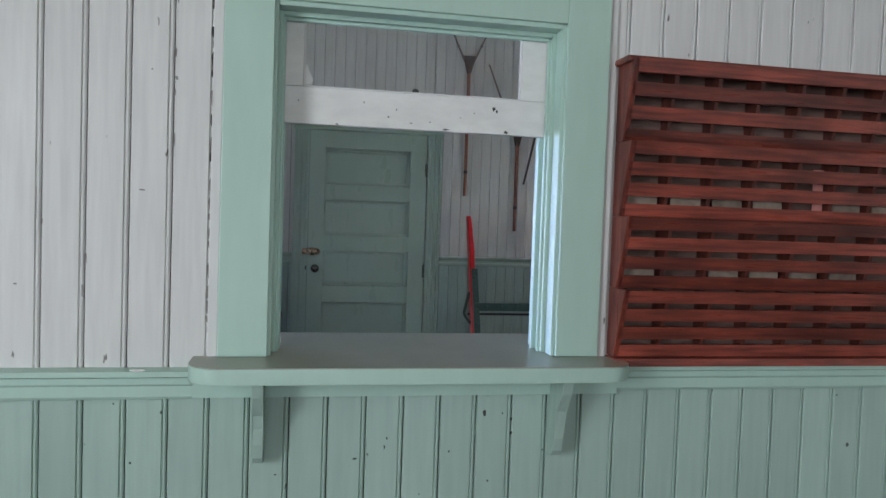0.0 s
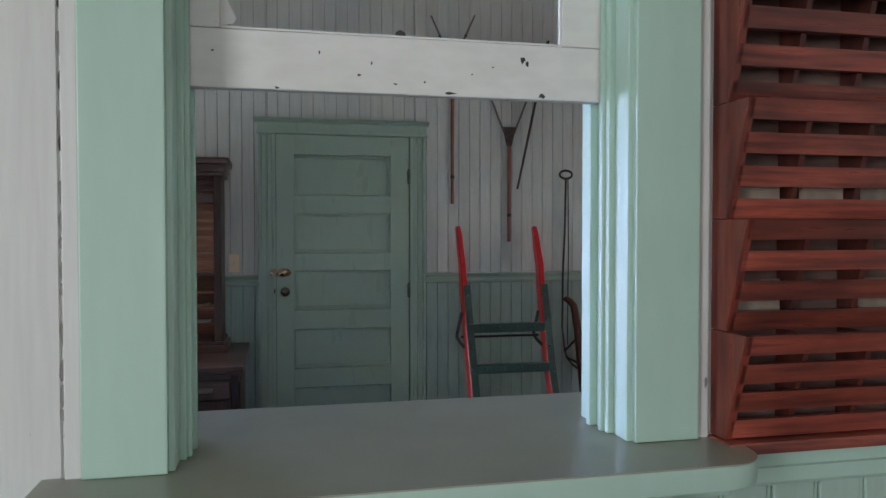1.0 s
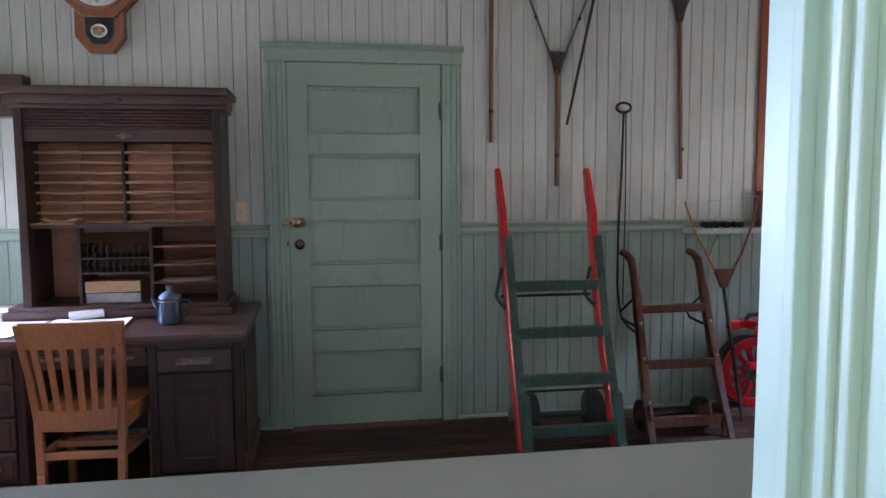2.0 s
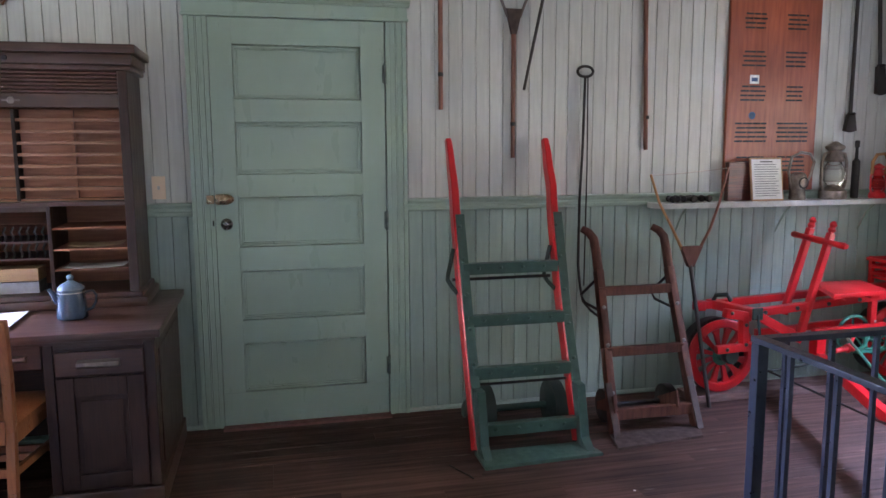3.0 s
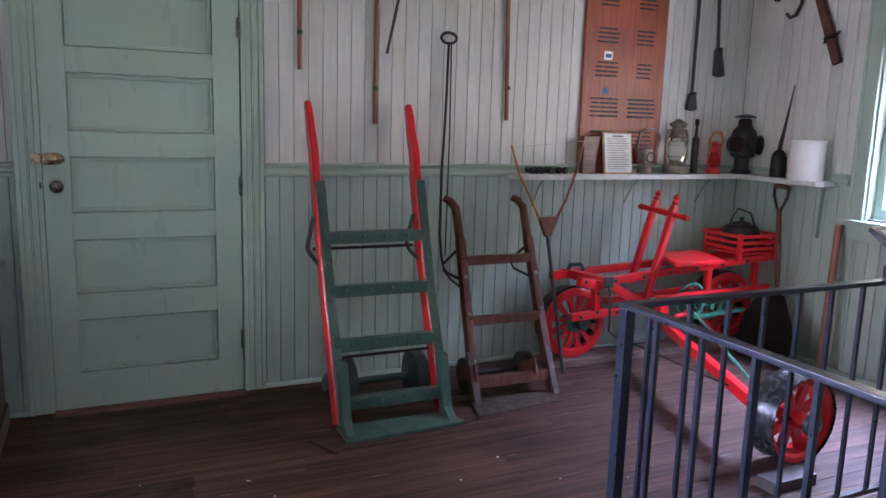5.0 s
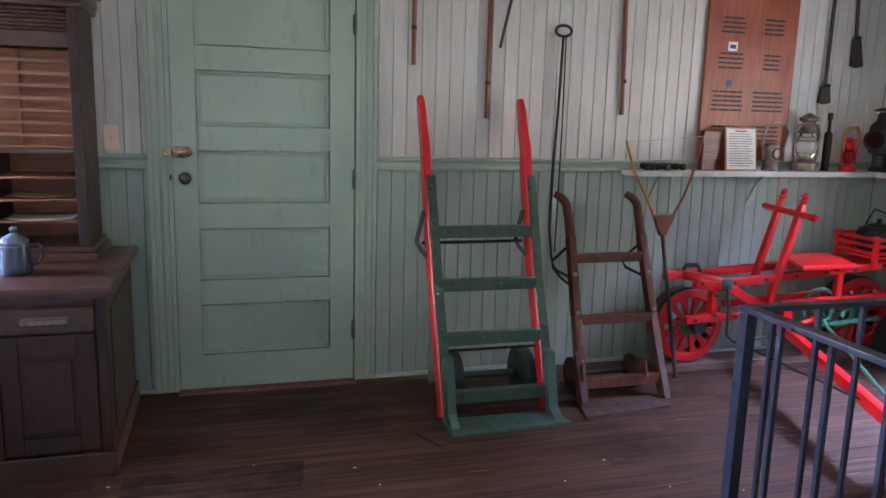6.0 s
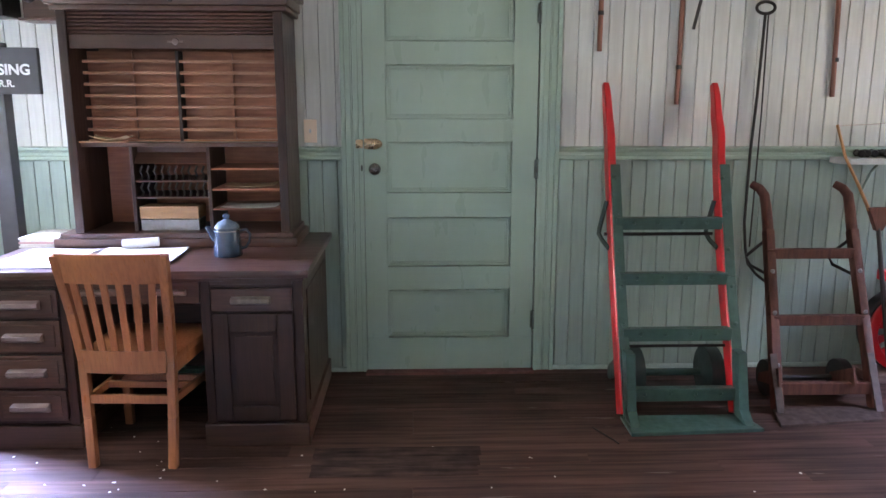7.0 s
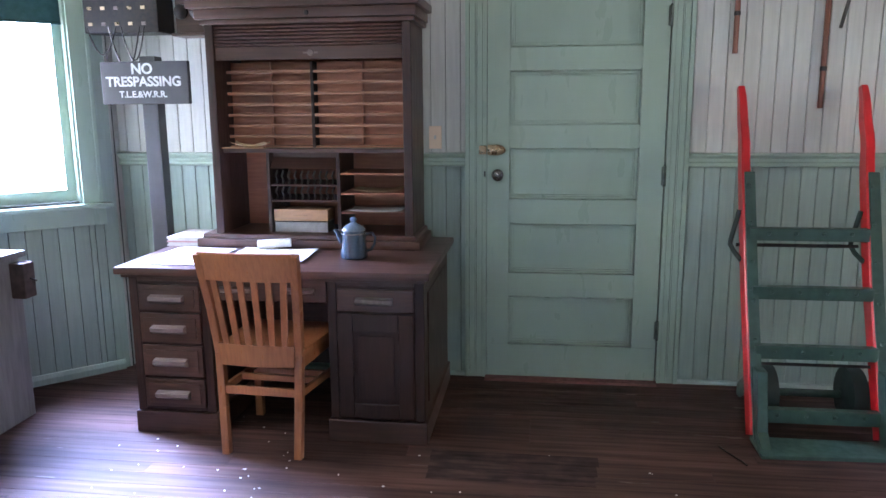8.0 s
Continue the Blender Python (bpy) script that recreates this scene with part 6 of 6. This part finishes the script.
for k, z in enumerate((0.676, 0.718, 0.76)):
    e = 0.009 * k
    for p, q in (((4.195 - e, 5.25 - e, z), (4.49 + e, 5.25 - e, z)), ((4.195 - e, 5.53 + e, z), (4.49 + e, 5.53 + e, z)), ((4.195 - e, 5.25 - e, z), (4.195 - e, 5.53 + e, z)), ((4.49 + e, 5.25 - e, z), (4.49 + e, 5.53 + e, z))):
        part("basket_slat", bar(p, q, 0.012, 0.02, bevel=0.003), red_paint, bsk)
for x in (4.197, 4.488):
    for y in (5.252, 5.528):
        part("basket_post", bar((x, y, 0.6), (x, y, 0.776), 0.026, 0.026, bevel=0.003, up=(0, 1, 0)), red_paint, bsk)
kettle = thing("iron_kettle", "black iron kettle sitting in the red slatted basket", "kettle", (4.345, 5.39, 0.6065))
kettle.location += Vector((-0.005, 0, 0.05))
part("body", lathe([(0.085, 0), (0.105, 0.02), (0.118, 0.06), (0.115, 0.11), (0.1, 0.145), (0.06, 0.158)], (4.345, 5.39, 0.6065), 24), iron, kettle, smooth=True)
part("lid", lathe([(0.055, 0), (0.05, 0.012), (0.015, 0.02), (0.012, 0.032), (0.018, 0.042), (0, 0.046)], (4.345, 5.39, 0.765), 20), iron, kettle, smooth=True)
part("bail", tube([(4.24, 5.39, 0.75), (4.225, 5.36, 0.8), (4.24, 5.33, 0.875), (4.36, 5.34, 0.84), (4.45, 5.38, 0.75)], 0.005, 8), iron, kettle, smooth=True)
# Block takes the dark wood to stand for the wheel's shadow on it.
block = tagged(part("wooden_block", box((2.98, 3.815, 0), (3.215, 3.905, 0.05), 0.004), fork_dark, None, "rough wooden block beside the outrigger wheel, darkened as in its shadow"), category="block")
tagged(part("floor_plank", box((2.95, 5.4, 0), (4.52, 5.57, 0.0425), 0.003), dull_board, None, "long worn plank on the floor under the velocipede wheels"), category="plank")

# ---- railing ----
rail = thing("railing", "black painted steel barrier railing turning a corner", "railing", (2.015, 3.585, 0))
part("corner_post", box((1.998, 3.568, 0), (2.032, 3.602, 0.885), 0.003), black_steel, rail)
part("top_rail", box((1.996, 1.962, 0.8855), (2.034, 3.604, 0.902), 0.003), black_steel, rail)
part("top_rail", box((2.0345, 3.566, 0.8855), (3.3, 3.604, 0.902), 0.003), black_steel, rail)
part("bottom_rail", box((2.002, 1.962, 0.09), (2.028, 3.5645, 0.108), 0.002), black_steel, rail)
part("bottom_rail", box((2.0355, 3.572, 0.09), (3.28, 3.598, 0.108), 0.002), black_steel, rail)
part("end_post", box((3.28, 3.565, 0), (3.32, 3.605, 0.885), 0.003), black_steel, rail)
part("end_post", box((1.995, 1.962, 0), (2.035, 2.0, 0.885), 0.003), black_steel, rail)
y = 3.585 - 0.13
while y > 2.02:
    part("baluster", box((2.008, y - 0.007, 0.1085), (2.022, y + 0.007, 0.885), 0.0015), black_steel, rail)
    y -= 0.17
x = 2.1
while x < 3.27:
    part("baluster", box((x - 0.007, 3.578, 0.1085), (x + 0.007, 3.592, 0.885), 0.0015), black_steel, rail)
    x += 0.154
panel = thing("sign_panel", "black tilted reading panel mounted on the railing end", "sign panel", (3.3, 3.585, 0.9025))
part("bracket", box((3.15, 3.56, 0.9025), (3.4, 3.61, 0.948), 0.003), black_steel, panel)
bm = box((-0.16, -0.13, 0), (0.2, 0.13, 0.02), 0.004)
tilt = Matrix.Translation((3.32, 3.585, 0.988)) @ pose(0, 0, 0, 32, 0, 0)
bm.transform(tilt)
pl = part("plate", bm, black_steel, panel)
bm = box((-0.135, -0.105, 0.0205), (0.175, 0.105, 0.022))
bm.transform(tilt)
part("page", bm, page_grey, pl, "grey printed reading page")

# ---- floor details ----
hatch = thing("floor_hatch", "dark rough board patch set in the floor", "floor hatch", (0.6, 4.64, 0))
for k in range(3):
    part("hatch_board", box((0.258 - 0.004 * k, 4.53 + k * 0.081, 0.0006), (0.9 + 0.012 * k, 4.608 + k * 0.081, 0.0035), 0.0008), hatch_wood, hatch)
r = random.Random(8)
bm = bmesh.new()
spots = [(-0.62 + r.gauss(0, 0.25), 4.45 + r.gauss(0, 0.18)) for _ in range(26)] + [(r.uniform(-0.4, 2.6), r.uniform(4.1, 4.9)) for _ in range(26)]
for x, y in spots:
    s = r.uniform(0.003, 0.007)
    bmesh.ops.create_icosphere(bm, subdivisions=1, radius=s, matrix=Matrix.Translation((x, y, s * 0.25)) @ pose(0, 0, 0, 0, 0, r.uniform(0, 180)) @ Matrix.Diagonal((1, r.uniform(0.4, 0.9), 0.35, 1)))
tagged(part("paint_flakes", bm, paper, None, "small white paint flakes scattered on the floor"), category="debris", kind="stuff")
tagged(part("floor_wire", tube([(1.43, 4.93, 0.004), (1.45, 4.88, 0.004), (1.49, 4.8, 0.004), (1.5, 4.77, 0.004)], 0.004, 6), iron, None, "short dark bent wire lying on the floor"), category="wire")

# ---- flaked paint and a pane's reflection on the waiting-room side ----
chip_rng = random.Random(21)


def chip(x, z, w, h, y, mat, parent):
    """A small irregular flake, thin on the face at y."""
    n = 7
    poly = []
    for i in range(n):
        a = 2 * math.pi * i / n
        k = chip_rng.uniform(0.45, 1.1)
        poly.append((x + w / 2 * k * math.cos(a), z + h / 2 * k * math.sin(a)))
    return part("paint_chip", prism(poly, y - 0.0004, y - 0.00005, "y"), mat, parent)


for x, z, w, h in ((0.776, 1.013, 0.012, 0.017), (0.84, 0.998, 0.006, 0.012), (0.482, 0.915, 0.012, 0.006), (0.548, 0.94, 0.005, 0.014), (0.789, 0.855, 0.006, 0.008),
                   (0.819, 1.012, 0.004, 0.009), (0.841, 0.965, 0.005, 0.01), (0.311, 0.884, 0.006, 0.005), (-0.023, 1.044, 0.006, 0.005), (0.012, 0.918, 0.005, 0.008),
                   (0.696, 0.926, 0.007, 0.006), (1.69, 1.045, 0.008, 0.005), (0.553, 0.959, 0.004, 0.006), (0.918, 0.924, 0.005, 0.007), (0.42, 0.82, 0.005, 0.006), (0.63, 0.83, 0.004, 0.005)):
    chip(x, z, w, h, PART_L, chip_dark, wall_partition)
for x, z, w, h in ((0.79, 1.715, 0.009, 0.014), (0.797, 1.709, 0.006, 0.01), (0.82, 1.662, 0.012, 0.011), (0.542, 1.682, 0.006, 0.005), (0.638, 1.675, 0.005, 0.004), (0.426, 1.659, 0.01, 0.004),
                   (0.485, 1.712, 0.003, 0.008), (0.339, 1.707, 0.005, 0.003), (0.743, 1.702, 0.006, 0.003), (0.595, 1.671, 0.009, 0.003), (0.677, 1.661, 0.02, 0.005), (0.56, 1.7, 0.003, 0.006), (0.71, 1.69, 0.004, 0.003)):
    chip(x, z, w, h, 1.86, chip_dark, sash)
for x, z, w, h in ((0.088, 1.78, 0.005, 0.03), (0.09, 1.728, 0.009, 0.012), (0.087, 1.699, 0.005, 0.02), (0.042, 1.742, 0.005, 0.004), (0.026, 1.492, 0.014, 0.004), (-0.213, 1.292, 0.008, 0.004),
                   (-0.081, 1.35, 0.006, 0.03), (-0.086, 1.28, 0.005, 0.05), (0.088, 1.6, 0.004, 0.04), (0.09, 1.9, 0.006, 0.05), (-0.165, 1.42, 0.005, 0.02)):
    chip(x, z, w, h, PART_L, chip_grey, wall_partition)
z = 1.2
while z < 2.2:
    n = chip_rng.uniform(0.012, 0.06)
    chip(0.1615 + chip_rng.uniform(-0.001, 0.001), z, chip_rng.uniform(0.004, 0.009), n, PART_L - 0.0003, chip_dark if z > 1.5 and chip_rng.random() < 0.7 else chip_grey, wall_partition)
    z += n * chip_rng.uniform(0.8, 1.3)
chip(0.03, 1.1215, 0.034, 0.006, PART_L - 0.0368, sign_white, wall_partition)
# White blob on the glass stands in for a reflection.
part("putty_smear", prism([(0.352, 1.745), (0.366, 1.747), (0.371, 1.755), (0.362, 1.772), (0.356, 1.79), (0.352, 1.786)], 1.8672, 1.8678, "y"), sash_white, sash)
# Small dark blob at the foot of the pane.
part("putty_smear", prism([(0.595, 1.743), (0.612, 1.743), (0.61, 1.749), (0.603, 1.752), (0.597, 1.749)], 1.8672, 1.8678, "y"), chip_dark, sash)

# ---- boards of walls and floors ----
def share(name, me, parent, m):
    """A piece of its own on shared mesh data."""
    ob = new(name, me)
    ob.parent = parent
    ob.matrix_basis = m
    return ob


def board_mesh(name, w, h, mat, bead=0.012, deep=0.0045):
    """A beaded board: x across, z up, its face at y = 0 and the wall behind at y > 0."""
    d = 0.011
    bead = min(bead, w * 0.4)
    p = [(0.0012, d), (0.0012, 0.003), (0.0032, 0), (w - bead, 0), (w - bead + 0.002, deep), (w - bead + 0.0045, 0.0006), (w - 0.0045, 0.0006), (w - 0.0015, 0.0035), (w - 0.0015, d)]
    if deep < 0.003:
        p = [(0.0011, d), (0.0011, 0.003), (0.003, 0), (w - 0.003, 0), (w - 0.0011, 0.003), (w - 0.0011, d)]
    bm = prism([(x, y) for x, y in p], 0, h, "z")
    bmesh.ops.recalc_face_normals(bm, faces=bm.faces)
    me = bpy.data.meshes.new(name)
    bm.to_mesh(me)
    bm.free()
    me.materials.append(mat)
    return me


MESHES = {}


def boarding(parent, start, stop, pitch, z0, z1, mat, place, phase=0.0, gaps=()):
    """Boards side by side along a wall; place(a, z) gives a board's pose at a along it; gaps are (a0, a1, z0, z1)."""
    k = math.floor((start - phase) / pitch)
    edges = {start, stop, *[g[i] for g in gaps for i in (0, 1) if start < g[i] < stop]}
    while phase + k * pitch < stop:
        if phase + k * pitch > start:
            edges.add(phase + k * pitch)
        k += 1
    edges = sorted(edges)
    for a, b in zip(edges, edges[1:]):
        if b - a < 0.004:
            continue
        spans = [(z0, z1)]
        for g in gaps:
            if b > g[0] + 0.001 and a < g[1] - 0.001:
                cut = []
                for s, e in spans:
                    if g[2] > s:
                        cut.append((s, min(e, g[2])))
                    if g[3] < e:
                        cut.append((max(s, g[3]), e))
                spans = [c for c in cut if c[1] - c[0] > 0.01]
        for s, e in spans:
            key = (round(b - a, 3), round(e - s, 3), mat.name)
            if key not in MESHES:
                MESHES[key] = board_mesh("board", b - a, e - s, mat, deep=0.0018 if mat in (office_white, office_mint) else 0.0045)
            share("board", MESHES[key], parent, place(a, s))


# waiting-room side of the partition
lobby_hole = (OPL - 0.06, OPR + 0.06, 1.06, 2.42)
boarding(wall_partition, -2.2, 3.6, 0.084, 0.0, 1.075, mint_board, lambda a, z: pose(a, PART_L, z), 0.085)
boarding(wall_partition, -2.2, 3.6, 0.084, 1.12, CEIL, white_board, lambda a, z: pose(a, PART_L, z), 0.085, [lobby_hole])
# office side of the partition
behind = lambda a, z: pose(-a, PART_O, z, 0, 0, 180)
inner_hole = (-OPR, -OPL, 1.1, 2.1)
boarding(wall_partition, -EAST, 1.55, 0.0742, 0.0, 1.1, office_mint, behind, 0.0)
boarding(wall_partition, -EAST, 1.55, 0.0742, 1.146, CEIL, office_white, behind, 0.0, [inner_hole])
# office back wall
door_gap = (0.36, 1.31, 0, 2.11)
boarding(wall_north, -1.55, EAST, 0.0742, 0.0, 1.12, office_mint, lambda a, z: pose(a, BACK, z), 1.464, [door_gap])
boarding(wall_north, -1.55, EAST, 0.0742, 1.12, CEIL, office_white, lambda a, z: pose(a, BACK, z), 1.464, [door_gap])
# east wall
turned = lambda a, z: pose(EAST, -a, z, 0, 0, -90)
boarding(wall_east, -BACK, -1.94, 0.0742, 0.0, 1.115, office_mint, turned, -4.0, [(-EW1 - 0.04, -EW0 + 0.04, EWB - 0.06, EWT + 0.1)])
boarding(wall_east, -BACK, -1.94, 0.0742, 1.115, CEIL, office_white, turned, -4.0, [(-EW1 - 0.04, -EW0 + 0.04, EWB - 0.06, EWT + 0.1)])
# slanting bay wall: boards seen from the room run the other way along it
bay = lambda a, z: SLANT @ pose(-a, 0, z, 0, 0, 180)
boarding(wall_bay_slant, -1.13, 0.0, 0.0742, 0.0, CEIL, office_mint, bay, 0.0, [(-BW1 - 0.04, -BW0 + 0.04, BWB - 0.06, BWT + 0.05)])


def plank_mesh(length, w):
    bm = box((0, 0.0008, -0.018), (length, w - 0.0008, 0), 0.0008)
    me = bpy.data.meshes.new("plank")
    bm.to_mesh(me)
    bm.free()
    me.materials.append(floor_wood)
    return me


rng = random.Random(4)
PLANKS = {}
width = 0.0865
y = 1.94
while y < BACK:
    w = min(width, BACK - y)
    x = -2.35 + rng.choice((0, -0.3, -0.7, -1.1))
    while x < EAST:
        n = rng.choice((1.8, 2.4, 3.0))
        a, b = max(x, -2.35), min(x + n, EAST)
        x += n
        if b - a < 0.05:
            continue
        key = (round(b - a, 2), round(w, 3))
        if key not in PLANKS:
            PLANKS[key] = plank_mesh(b - a - 0.001, w)
        share("plank", PLANKS[key], floor, pose(a, y, rng.uniform(-0.0007, 0.0)))
    y += width
bm = bmesh.new()
y = LOBBY_S
while y < 1.93:
    box((LOBBY_W, y, -0.018), (LOBBY_E, min(y + width, 1.94) - 0.0015, 0), bm=bm)
    y += width
part("waiting_room_planks", bm, floor_wood, floor, kind="stuff")
